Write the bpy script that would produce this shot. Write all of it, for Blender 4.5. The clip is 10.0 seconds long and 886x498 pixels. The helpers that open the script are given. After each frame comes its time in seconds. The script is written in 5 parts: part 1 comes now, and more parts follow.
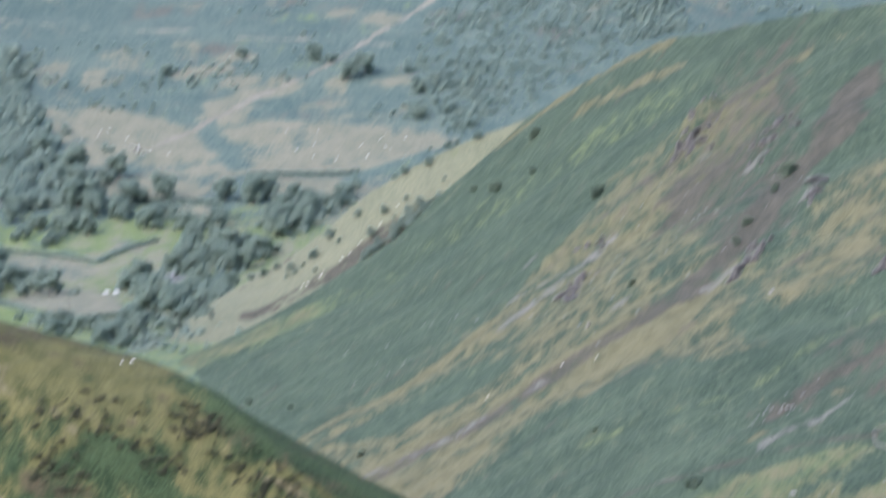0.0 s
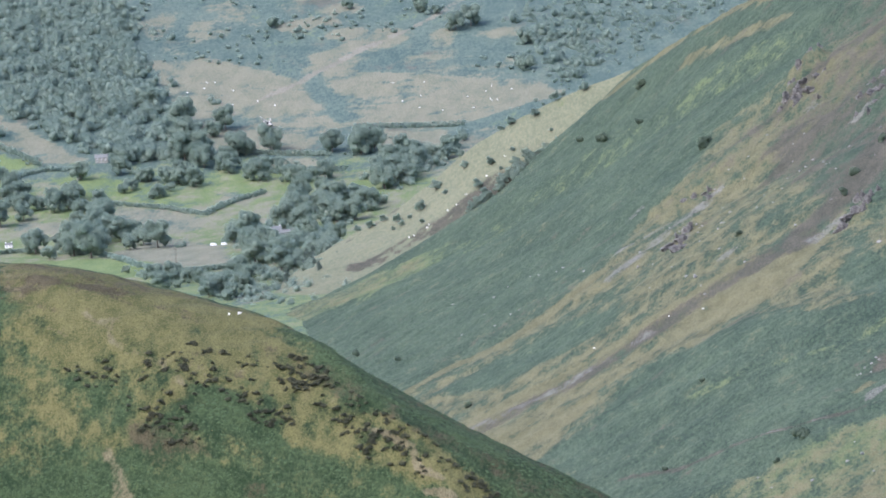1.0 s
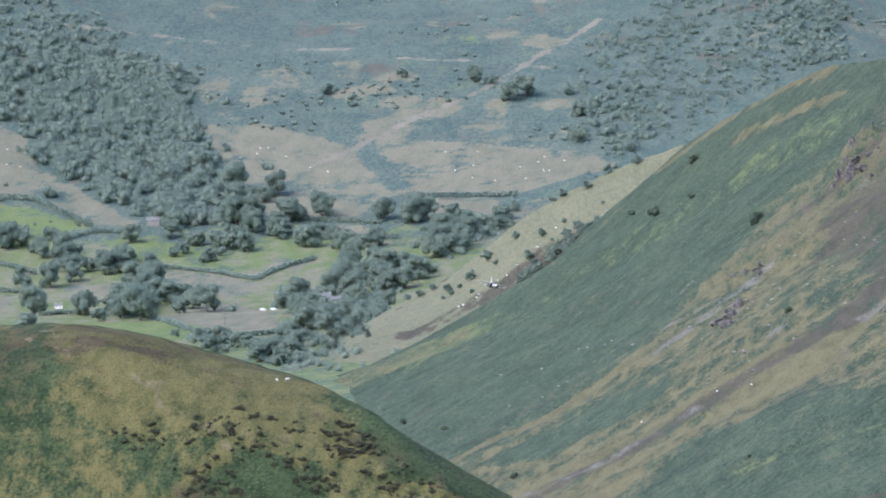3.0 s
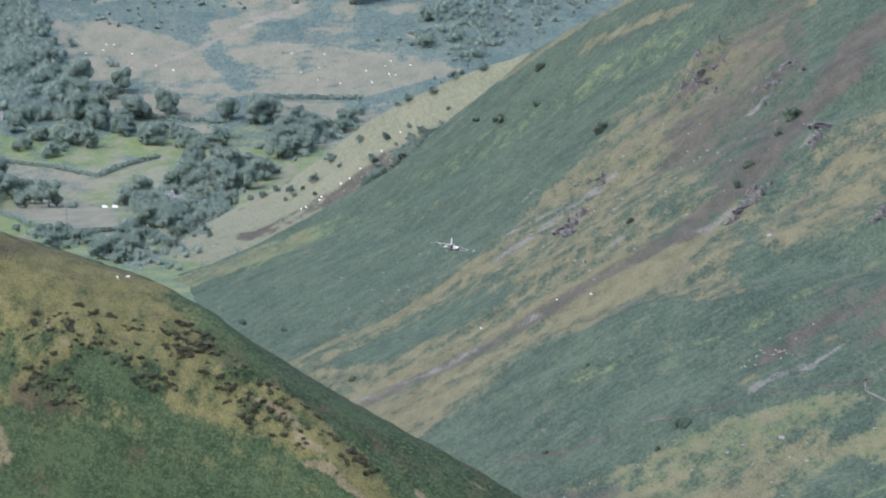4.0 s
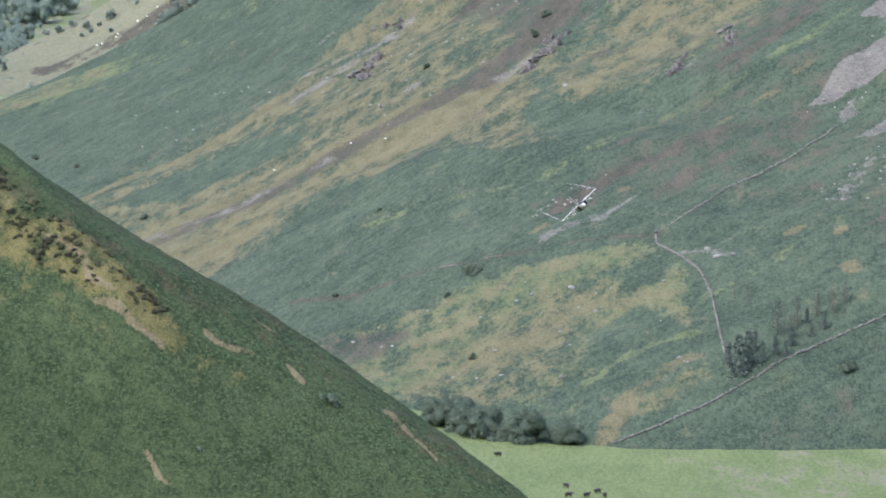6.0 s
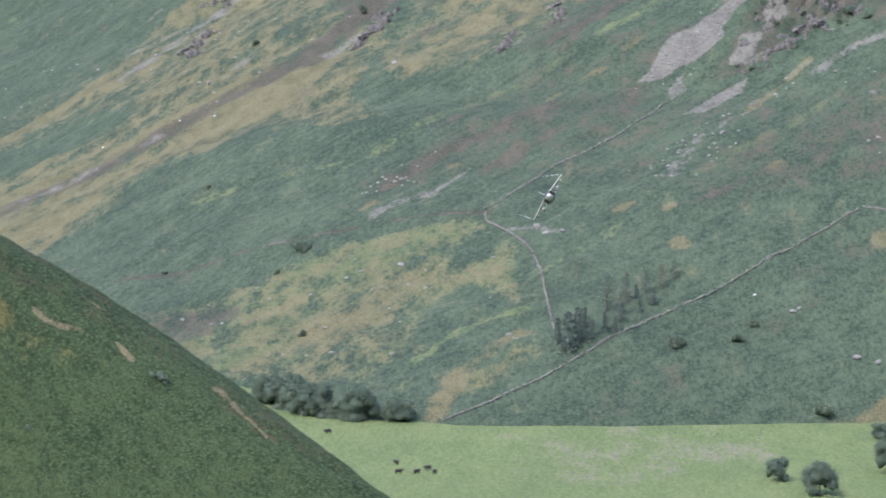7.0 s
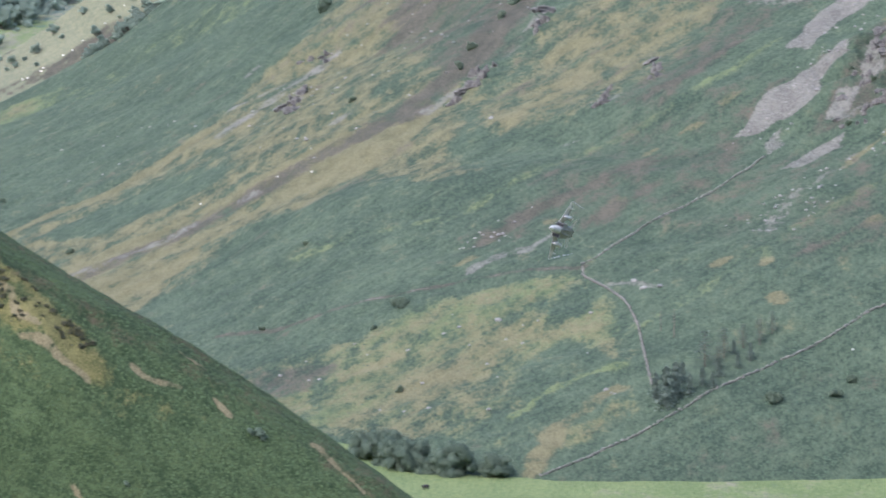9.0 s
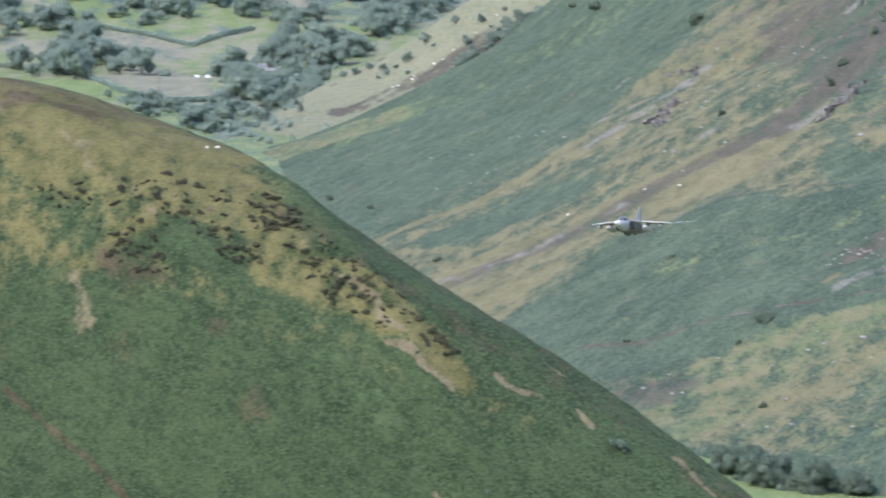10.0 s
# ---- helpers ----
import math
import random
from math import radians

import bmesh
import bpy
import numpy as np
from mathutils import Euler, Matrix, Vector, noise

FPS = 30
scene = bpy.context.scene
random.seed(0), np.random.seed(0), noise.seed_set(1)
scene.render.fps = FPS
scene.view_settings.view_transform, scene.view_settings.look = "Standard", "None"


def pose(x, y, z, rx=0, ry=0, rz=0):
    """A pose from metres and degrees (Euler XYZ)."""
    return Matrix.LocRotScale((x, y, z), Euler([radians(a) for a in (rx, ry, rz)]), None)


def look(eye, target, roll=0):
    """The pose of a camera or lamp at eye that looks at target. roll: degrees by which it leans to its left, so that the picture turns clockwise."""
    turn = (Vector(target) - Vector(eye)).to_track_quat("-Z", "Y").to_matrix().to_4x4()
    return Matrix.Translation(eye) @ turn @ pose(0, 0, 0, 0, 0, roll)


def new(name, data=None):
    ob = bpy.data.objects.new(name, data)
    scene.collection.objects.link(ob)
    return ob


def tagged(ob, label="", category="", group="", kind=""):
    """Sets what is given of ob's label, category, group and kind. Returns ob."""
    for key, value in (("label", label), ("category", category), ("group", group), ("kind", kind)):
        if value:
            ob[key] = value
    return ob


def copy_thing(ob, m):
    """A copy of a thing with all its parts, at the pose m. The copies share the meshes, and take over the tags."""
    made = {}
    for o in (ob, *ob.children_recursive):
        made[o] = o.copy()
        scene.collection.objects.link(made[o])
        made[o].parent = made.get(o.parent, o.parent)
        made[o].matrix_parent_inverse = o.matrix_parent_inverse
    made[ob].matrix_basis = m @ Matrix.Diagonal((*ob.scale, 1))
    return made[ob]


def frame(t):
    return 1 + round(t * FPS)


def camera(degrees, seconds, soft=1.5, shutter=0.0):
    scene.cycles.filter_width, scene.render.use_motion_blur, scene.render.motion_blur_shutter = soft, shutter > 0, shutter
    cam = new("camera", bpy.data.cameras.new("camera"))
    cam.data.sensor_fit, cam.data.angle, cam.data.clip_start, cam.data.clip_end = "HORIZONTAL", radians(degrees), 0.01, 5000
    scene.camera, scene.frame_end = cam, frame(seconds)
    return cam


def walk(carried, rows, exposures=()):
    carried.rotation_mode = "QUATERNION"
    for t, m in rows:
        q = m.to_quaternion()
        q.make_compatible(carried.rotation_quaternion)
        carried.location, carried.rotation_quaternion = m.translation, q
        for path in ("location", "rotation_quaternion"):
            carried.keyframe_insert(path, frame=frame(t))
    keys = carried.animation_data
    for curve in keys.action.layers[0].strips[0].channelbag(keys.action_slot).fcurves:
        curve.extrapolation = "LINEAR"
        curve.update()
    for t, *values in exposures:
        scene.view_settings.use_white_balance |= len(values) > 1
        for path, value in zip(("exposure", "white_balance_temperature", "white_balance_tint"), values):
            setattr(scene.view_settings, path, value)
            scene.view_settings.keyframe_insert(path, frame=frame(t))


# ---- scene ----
EYE = (0.0, 0.0, 222.0)
cam = camera(11.0, 10.0, soft=1.75, shutter=0.25)
walk(cam, [
    (0.0, look(EYE, (-145.99, 1488.93, 113.45), -4.60)),
    (0.1, look(EYE, (-161.38, 1485.55, 91.27), -4.50)),
    (0.3, look(EYE, (-175.21, 1482.55, 75.89), -4.40)),
    (0.5, look(EYE, (-178.48, 1482.94, 84.03), -4.32)),
    (1.0, look(EYE, (-181.61, 1484.00, 100.56), -4.89)),
    (1.5, look(EYE, (-190.56, 1483.72, 111.24), -5.15)),
    (2.0, look(EYE, (-211.66, 1481.72, 123.53), -4.81)),
    (2.2, look(EYE, (-218.36, 1481.04, 127.98), -4.70)),
    (3.3, look(EYE, (-180.93, 1485.61, 120.94), -3.09)),
    (3.5, look(EYE, (-170.26, 1486.38, 113.85), -2.76)),
    (4.0, look(EYE, (-146.69, 1487.01, 90.53), -2.06)),
    (4.5, look(EYE, (-126.68, 1487.06, 71.70), -0.99)),
    (5.0, look(EYE, (-108.48, 1487.15, 58.89), -0.45)),
    (5.2, look(EYE, (-102.32, 1487.04, 53.98), -0.76)),
    (6.3, look(EYE, (-66.13, 1486.78, 34.62), 0.19)),
    (6.5, look(EYE, (-55.14, 1486.98, 32.64), 0.34)),
    (7.0, look(EYE, (-24.62, 1487.58, 30.92), -0.06)),
    (7.5, look(EYE, (-0.00, 1488.82, 39.20), 0.00)),
    (8.0, look(EYE, (-8.02, 1489.38, 43.98), -0.06)),
    (8.5, look(EYE, (-25.47, 1489.54, 46.97), -0.06)),
    (9.0, look(EYE, (-56.26, 1488.93, 49.01), -0.35)),
    (9.5, look(EYE, (-110.60, 1486.09, 50.83), -0.12)),
    (10.0, look(EYE, (-175.21, 1480.10, 52.89), 0.38)),
], [(0.0, 0.76, 5650, 18), (1.0, 0.78, 5650, 18), (2.0, 0.72, 5600, 19), (3.5, 0.57, 5600, 19), (4.5, 0.70, 5700, 18), (6.5, 0.79, 5800, 18), (10.0, 0.87, 5700, 18)])

# ---- light ----
SUN_ELEVATION, SUN_TURN = 50.0, 220.0
world = bpy.data.worlds.new("hazy_sky")
scene.world = world
world.use_nodes = True
wn = world.node_tree
sky = wn.nodes.new("ShaderNodeTexSky")
sky.sky_type, sky.sun_disc = "NISHITA", False
sky.sun_elevation, sky.sun_rotation = radians(SUN_ELEVATION), radians(SUN_TURN)
sky.air_density, sky.dust_density = 1.2, 4.0
wn.links.new(sky.outputs[0], wn.nodes["Background"].inputs[0])
wn.nodes["Background"].inputs[1].default_value = 0.205
sun = new("sun", bpy.data.lights.new("sun", "SUN"))
sun.data.energy, sun.data.angle, sun.data.color = 1.2, radians(20), (1.0, 0.96, 0.90)
sun.matrix_world = pose(0, 0, 600, 90 - SUN_ELEVATION, 0, 180 - SUN_TURN)


# ---- terrain shape ----
def hash_grid(ix, iy, seed):
    h = (ix * 374761393 + iy * 668265263 + seed * 974711) & 0x7FFFFFFF
    h = ((h ^ (h >> 13)) * 1274126177) & 0x7FFFFFFF
    return ((h ^ (h >> 16)) & 0xFFFF) / 65535.0


def wobble(x, y, size, seed=0):
    """Smooth value noise from -1 to 1 with cells of that size."""
    x, y = np.asarray(x, float) / size, np.asarray(y, float) / size
    ix, iy = np.floor(x).astype(np.int64), np.floor(y).astype(np.int64)
    fx, fy = x - ix, y - iy
    fx, fy = fx * fx * (3 - 2 * fx), fy * fy * (3 - 2 * fy)
    a, b = hash_grid(ix, iy, seed), hash_grid(ix + 1, iy, seed)
    c, d = hash_grid(ix, iy + 1, seed), hash_grid(ix + 1, iy + 1, seed)
    return ((a * (1 - fx) + b * fx) * (1 - fy) + (c * (1 - fx) + d * fx) * fy) * 2 - 1


def ease(a, b, x):
    k = np.clip((x - a) / (b - a), 0, 1)
    return k * k * (3 - 2 * k)


def curve(points, n):
    """A smooth line of n points through the given ones."""
    p = np.array(points, float)
    p = np.concatenate([[2 * p[0] - p[1]], p, [2 * p[-1] - p[-2]]])
    s = np.linspace(0, len(p) - 3 - 1e-6, n)
    i = s.astype(int)
    f = (s - i)[:, None]
    a, b, c, d = p[i], p[i + 1], p[i + 2], p[i + 3]
    return 0.5 * (2 * b + (c - a) * f + (2 * a - 5 * b + 4 * c - d) * f ** 2 + (3 * b - a - 3 * c + d) * f ** 3)


def even(p, n):
    """The same line at n even steps."""
    d = np.concatenate([[0], np.cumsum(np.hypot(p[1:, 0] - p[:-1, 0], p[1:, 1] - p[:-1, 1]))])
    s = np.linspace(0, d[-1], n)
    return np.stack([np.interp(s, d, p[:, k]) for k in range(3)], 1)


def loft(foot, crest, back, nu, nv, nb, rise, relief):
    """A hill between its foot, its crest and the foot of its far side."""
    f, c, b = curve(foot, nu), curve(crest, nu), curve(back, nu)
    rows = []
    for v in np.linspace(0, 1, nv):
        q = f + (c - f) * v
        q[:, 2] = f[:, 2] + (c[:, 2] - f[:, 2]) * rise(v)
        rows.append(q)
    for v in np.linspace(0, 1, nb + 1)[1:]:
        q = c + (b - c) * v
        q[:, 2] = c[:, 2] + (b[:, 2] - c[:, 2]) * (v * v * (3 - 2 * v))
        rows.append(q)
    g = np.array(rows)
    x, y, z = g[..., 0], g[..., 1], g[..., 2]
    return x, y, z + relief(x, y, np.arange(len(rows))[:, None] / (nv - 1.0))


def near_hill_grid(k=1):
    crest = [(-467.7, 1050.6, 137.5), (-324.5, 1061.5, 138.5), (-239.9, 1049.8, 139.9), (-224.6, 1048.0, 139.7), (-204.7, 1044.6, 135.5), (-179.6, 1035.4, 128.4), (-165.2, 1027.2, 123.9),
             (-152.8, 1021.2, 115.5), (-122.3, 1005.2, 99.5), (-87.0, 986.3, 82.0), (-58.6, 970.7, 65.2), (-43.2, 959.6, 55.1), (-20.3, 947.6, 40.9), (20.1, 959.8, 7.0)]
    foot = [(-234.2, 874.2, 0.0), (-169.8, 873.6, 0.0), (-107.2, 873.4, 0.0), (-53.5, 874.4, 0.0), (-7.7, 882.0, 0.0), (38.3, 914.2, 0.0)]
    crest, foot = even(curve(crest, 300), 40), even(curve(foot, 300), 40)
    back = [(p[0] - 60, p[1] + 330, -4.0) for p in crest]
    relief = lambda x, y, v: (wobble(x, y, 60, 3) * 2.2 + wobble(x, y, 24, 4) * 0.8) * np.clip(1.0 - np.abs(v - 1) * 0.2, 0, 1) * np.clip(np.abs(v - 1) * 4, 0.12, 1) + wobble(x, y, 5, 5) * 0.26 + wobble(x, y, 2.2, 6) * 0.16 + wobble(x * 0.68 - y * 0.73, (x * 0.73 + y * 0.68) / 5, 3.5, 7) * 0.22
    return loft(foot, crest, back, 620 // k, 300 // k, 40 // k, lambda v: math.sin(v * math.pi / 2) ** 0.93 if v > 0 else 0.0, relief)


def crag_relief(x, y):
    """Broken rock steps where the crags stand out of the slope."""
    out = 0 * x
    for cx, cy, rx, ry, high in ((97, 1610, 27, 36, 1.0), (-83, 2092, 13, 44, 1.1), (-52, 1988, 13, 38, 0.9), (-54, 1802, 13, 22, 0.6), (-134, 1962, 9, 44, 0.6), (148, 1582, 9, 24, 0.8), (138, 1648, 10, 16, 0.8), (-30, 1858, 5, 30, 0.7)):
        k = np.exp(-(((x - cx) / rx) ** 2 + ((y - cy) / ry) ** 2) ** 2)
        out = out + k * high * (np.abs(wobble(x * 0.8 - y * 0.35, y * 0.5, 9, 16)) * 6 + np.abs(wobble(x, y * 0.6, 3.4, 17)) * 2.6 - 2.0)
    return out


def hillside_grid(k=1):
    foot = [(-395.2, 2387.5, 0.0), (-340.4, 2173.5, 0.0), (-272.8, 1940.9, 0.0), (-155.6, 1532.1, 0.0), (-83.9, 1372.4, 0.0), (-27.7, 1321.7, 0.0), (92.8, 1326.8, 0.0), (211.2, 1333.4, 0.0), (354.6, 1323.3, 0.0)]
    crest = [(-190.4, 2470.2, 110.7), (-117.5, 2345.8, 145.3), (-34.2, 2148.8, 160.3), (125.9, 1895.8, 178.9), (219.4, 1786.6, 181.2), (309.8, 1671.5, 189.4), (454.8, 1586.1, 193.2), (591.3, 1540.4, 193.2), (771.8, 1514.7, 192.3)]
    back = [(p[0] + 170, p[1] + 330, 0.0) for p in crest]
    relief = lambda x, y, v: -15 * np.sin(np.pi * np.clip(v, 0, 1)) * ease(1850, 2350, y) + (wobble(x, y, 110, 11) * 6 * ease(0.08, 0.3, v) * ease(0.04, 0.3, np.abs(1 - v)) + wobble(x + y * 0.9, y * 0.25, 42, 12) * 2.6 * ease(0.02, 0.2, v) + wobble(x, y, 14, 13) * 0.7 + wobble(x, y, 6, 14) * 0.3 + wobble(x * 0.8 + y * 0.6, (y * 0.8 - x * 0.6) / 3, 4, 15) * 0.22) + crag_relief(x, y)
    foot = [(p[0], p[1], -3.0) for p in foot]
    return loft(foot, crest, back, 1000 // k, 380 // k, 30 // k, lambda v: v ** 1.12, relief)


def spur_grid(k=1):
    crest = [(-424.1, 2656.7, -6.1), (-377.9, 2645.3, 17.0), (-349.9, 2640.0, 30.5), (-328.7, 2633.6, 43.3), (-307.4, 2627.0, 58.6), (-289.7, 2619.6, 69.7), (-249.3, 2614.7, 87.8), (-201.3, 2609.5, 102.8), (-144.3, 2614.1, 122.6)]
    foot = [(-411.6, 2486.2, 0.0), (-386.8, 2469.9, 0.0), (-347.9, 2475.7, 0.0), (-322.0, 2479.2, 0.0), (-294.8, 2472.5, 0.0), (-267.8, 2465.5, 0.0), (-224.8, 2469.8, 0.0), (-174.4, 2493.9, 0.0), (-123.1, 2517.0, 0.0)]
    back = [(p[0] + 60, p[1] + 230, 0.0) for p in crest]
    relief = lambda x, y, v: wobble(x, y, 40, 21) * 1.2 * ease(0.02, 0.3, np.abs(1 - v)) + wobble(x, y, 9, 22) * 0.5
    return loft(foot, crest, back, 200 // k, 90 // k, 24 // k, lambda v: v, relief)


def valley_height(x, y):
    z = 228 * ease(2900, 4350, y)
    z = z * (0.6 + 0.4 * ease(150, -350, x))
    z += 120 * np.exp(-((x + 1080) / 330.0) ** 2 - ((y - 3600) / 520.0) ** 2)
    z += 1.6 * wobble(x, y, 170, 31) * ease(1500, 2400, y) + 8 * wobble(x, y, 260, 32) * ease(3100, 3900, y) + wobble(x, y, 30, 33) * 0.8 * ease(1700, 2600, y)
    return z + 221 * ease(260, -10, y) - 1.0 * ease(1420, 1200, y)


def valley_grid(k=1):
    xs = np.concatenate([np.linspace(-9000, -1250, 24), np.linspace(-1240, 330, 320 // k), np.linspace(345, 9000, 26)])
    ys = np.concatenate([np.linspace(-4000, 0, 12), np.linspace(15, 2200, 150 // k), np.linspace(2206, 4800, 440 // k), np.linspace(4850, 12000, 30)])
    x, y = np.meshgrid(xs, ys)
    return x, y, valley_height(x, y)


def far_ridge_grid(k=1):
    crest = [(-1016.7, 4783.1, 239.1), (-679.2, 4832.5, 247.6), (-339.7, 4858.1, 230.5), (-84.8, 4859.3, 239.0), (253.8, 4843.4, 272.8), (757.1, 4780.4, 264.2)]
    foot = [(p[0], p[1] - 420, 60.0) for p in crest]
    back = [(p[0], p[1] + 700, 0.0) for p in crest]
    return loft(foot, crest, back, 160 // k, 40 // k, 8, lambda v: v, lambda x, y, v: wobble(x, y, 130, 41) * 5 + wobble(x, y, 16, 42) * 3)



def sheet(name, grid, material, label, cover=None):
    x, y, z = grid
    rows, cols = x.shape
    verts = np.stack([x, y, z], -1).reshape(-1, 3)
    i = (np.arange(rows - 1)[:, None] * cols + np.arange(cols - 1)[None, :]).ravel()
    quads = np.stack([i, i + 1, i + cols + 1, i + cols], 1)
    me = bpy.data.meshes.new(name)
    me.vertices.add(len(verts))
    me.vertices.foreach_set("co", verts.ravel())
    me.loops.add(quads.size)
    me.loops.foreach_set("vertex_index", quads.ravel())
    me.polygons.add(len(quads))
    me.polygons.foreach_set("loop_start", np.arange(0, quads.size, 4))
    me.polygons.foreach_set("use_smooth", np.ones(len(quads), bool))
    me.update(calc_edges=True)
    if cover is not None:
        at = me.color_attributes.new("cover", "FLOAT_COLOR", "POINT")
        at.data.foreach_set("color", np.clip(cover, 0, 1).astype(np.float32).ravel())
    me.materials.append(material)
    return tagged(new(name, me), label, kind="structure")


# ---- materials ----
def nodes_of(name):
    m = bpy.data.materials.new(name)
    m.use_nodes = True
    return m, m.node_tree, m.node_tree.nodes["Principled BSDF"]


def noise_of(nt, size, detail=4.0, rough=0.55, coords="Object", stretch=None):
    tc = nt.nodes.new("ShaderNodeTexCoord")
    out = tc.outputs[coords]
    if stretch:
        mp = nt.nodes.new("ShaderNodeMapping")
        mp.inputs["Scale"].default_value = stretch
        nt.links.new(out, mp.inputs["Vector"])
        out = mp.outputs[0]
    n = nt.nodes.new("ShaderNodeTexNoise")
    n.inputs["Scale"].default_value, n.inputs["Detail"].default_value, n.inputs["Roughness"].default_value = 1.0 / size, detail, rough
    nt.links.new(out, n.inputs["Vector"])
    return n.outputs["Fac"]


def span(nt, value, a, b):
    r = nt.nodes.new("ShaderNodeMapRange")
    r.interpolation_type = "SMOOTHSTEP"
    r.inputs[1].default_value, r.inputs[2].default_value = a, b
    nt.links.new(value, r.inputs[0])
    return r.outputs[0]


def calc(nt, kind, a, b):
    n = nt.nodes.new("ShaderNodeMath")
    n.operation = kind
    for slot, v in zip(n.inputs, (a, b)):
        if isinstance(v, (int, float)):
            slot.default_value = v
        else:
            nt.links.new(v, slot)
    return n.outputs[0]


def blend(nt, fac, a, b):
    n = nt.nodes.new("ShaderNodeMix")
    n.data_type = "RGBA"
    for slot, v in zip((n.inputs[0], n.inputs[6], n.inputs[7]), (fac, a, b)):
        if isinstance(v, tuple):
            slot.default_value = (*v, 1)
        elif isinstance(v, (int, float)):
            slot.default_value = v
        else:
            nt.links.new(v, slot)
    return n.outputs[2]


def relief_of(nt, bsdf, height, strength, distance):
    b = nt.nodes.new("ShaderNodeBump")
    b.inputs["Strength"].default_value, b.inputs["Distance"].default_value = strength, distance
    nt.links.new(height, b.inputs["Height"])
    nt.links.new(b.outputs[0], bsdf.inputs["Normal"])


# valley-side bracken: distance haze put in, paler and bluer than up close
HAZED_BRACKEN = ((0.028, 0.046, 0.031), (0.084, 0.114, 0.072))
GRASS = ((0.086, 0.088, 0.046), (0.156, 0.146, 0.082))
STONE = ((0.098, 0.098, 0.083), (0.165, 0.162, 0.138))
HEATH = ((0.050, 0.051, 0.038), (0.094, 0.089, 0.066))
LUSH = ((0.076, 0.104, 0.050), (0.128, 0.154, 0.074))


def cover_material(name, clump, first=HAZED_BRACKEN, grass=GRASS, stone=STONE, heath=HEATH, lush=LUSH, bump=0.8, dip=None, draw=0.42):
    """Open hill ground: a first cover, and four more where the cover attribute says so."""
    m, nt, bsdf = nodes_of(name)
    at = nt.nodes.new("ShaderNodeAttribute")
    at.attribute_name = "cover"
    sp = nt.nodes.new("ShaderNodeSeparateColor")
    nt.links.new(at.outputs["Color"], sp.inputs[0])
    long = (1.0, draw, 0.8)
    fine, mid, big = noise_of(nt, clump, 5, 0.65, stretch=long), noise_of(nt, clump * 5, 4, 0.6, stretch=long), noise_of(nt, clump * 24, 3)
    grain = noise_of(nt, clump * 0.4, 3, 0.7, stretch=long)
    rag = calc(nt, "ADD", calc(nt, "MULTIPLY", mid, 0.55), calc(nt, "MULTIPLY", fine, 0.45))
    tone = calc(nt, "ADD", calc(nt, "ADD", calc(nt, "MULTIPLY", fine, 0.35), calc(nt, "MULTIPLY", grain, 0.36)), calc(nt, "ADD", calc(nt, "MULTIPLY", mid, 0.14), calc(nt, "MULTIPLY", big, 0.15)))
    if dip is not None:
        # drifts running down the fall of the slope
        turned = nt.nodes.new("ShaderNodeMapping")
        turned.inputs["Rotation"].default_value = (0, 0, radians(dip))
        nt.links.new(nt.nodes.new("ShaderNodeTexCoord").outputs["Object"], turned.inputs["Vector"])
        drawn = nt.nodes.new("ShaderNodeMapping")
        drawn.inputs["Scale"].default_value = (1.0, 0.2, 0.6)
        nt.links.new(turned.outputs[0], drawn.inputs["Vector"])
        rowed = nt.nodes.new("ShaderNodeTexNoise")
        rowed.inputs["Scale"].default_value, rowed.inputs["Detail"].default_value = 0.4 / clump, 5.0
        nt.links.new(drawn.outputs[0], rowed.inputs["Vector"])
        tone = calc(nt, "ADD", calc(nt, "MULTIPLY", tone, 0.84), calc(nt, "MULTIPLY", rowed.outputs["Fac"], 0.16))
    col = blend(nt, span(nt, tone, 0.41, 0.59), first[0], first[1])
    # thin places where dry grass shows between the fronds
    col = blend(nt, calc(nt, "MULTIPLY", span(nt, mid, 0.56, 0.74), 0.25), col, grass[0])
    for value, pair, lo, hi in ((at.outputs["Alpha"], lush, 0.36, 0.64), (sp.outputs[0], grass, 0.36, 0.64), (sp.outputs[2], heath, 0.40, 0.62), (sp.outputs[1], stone, 0.40, 0.60)):
        there = span(nt, calc(nt, "ADD", value, calc(nt, "MULTIPLY", calc(nt, "SUBTRACT", rag, 0.5), 2.4)), 0.26, 0.74)
        there = calc(nt, "MULTIPLY", there, span(nt, value, 0.02, 0.12))
        own = blend(nt, span(nt, calc(nt, "ADD", calc(nt, "MULTIPLY", grain, 0.6), calc(nt, "MULTIPLY", mid, 0.4)), lo + 0.02, hi - 0.02), pair[0], pair[1])
        col = blend(nt, there, col, own)
    nt.links.new(col, bsdf.inputs["Base Color"])
    bsdf.inputs["Roughness"].default_value = 0.95
    bsdf.inputs["Specular IOR Level"].default_value = 0.15
    relief_of(nt, bsdf, calc(nt, "ADD", fine, calc(nt, "MULTIPLY", grain, 0.5)), bump, clump * 0.55)
    return m


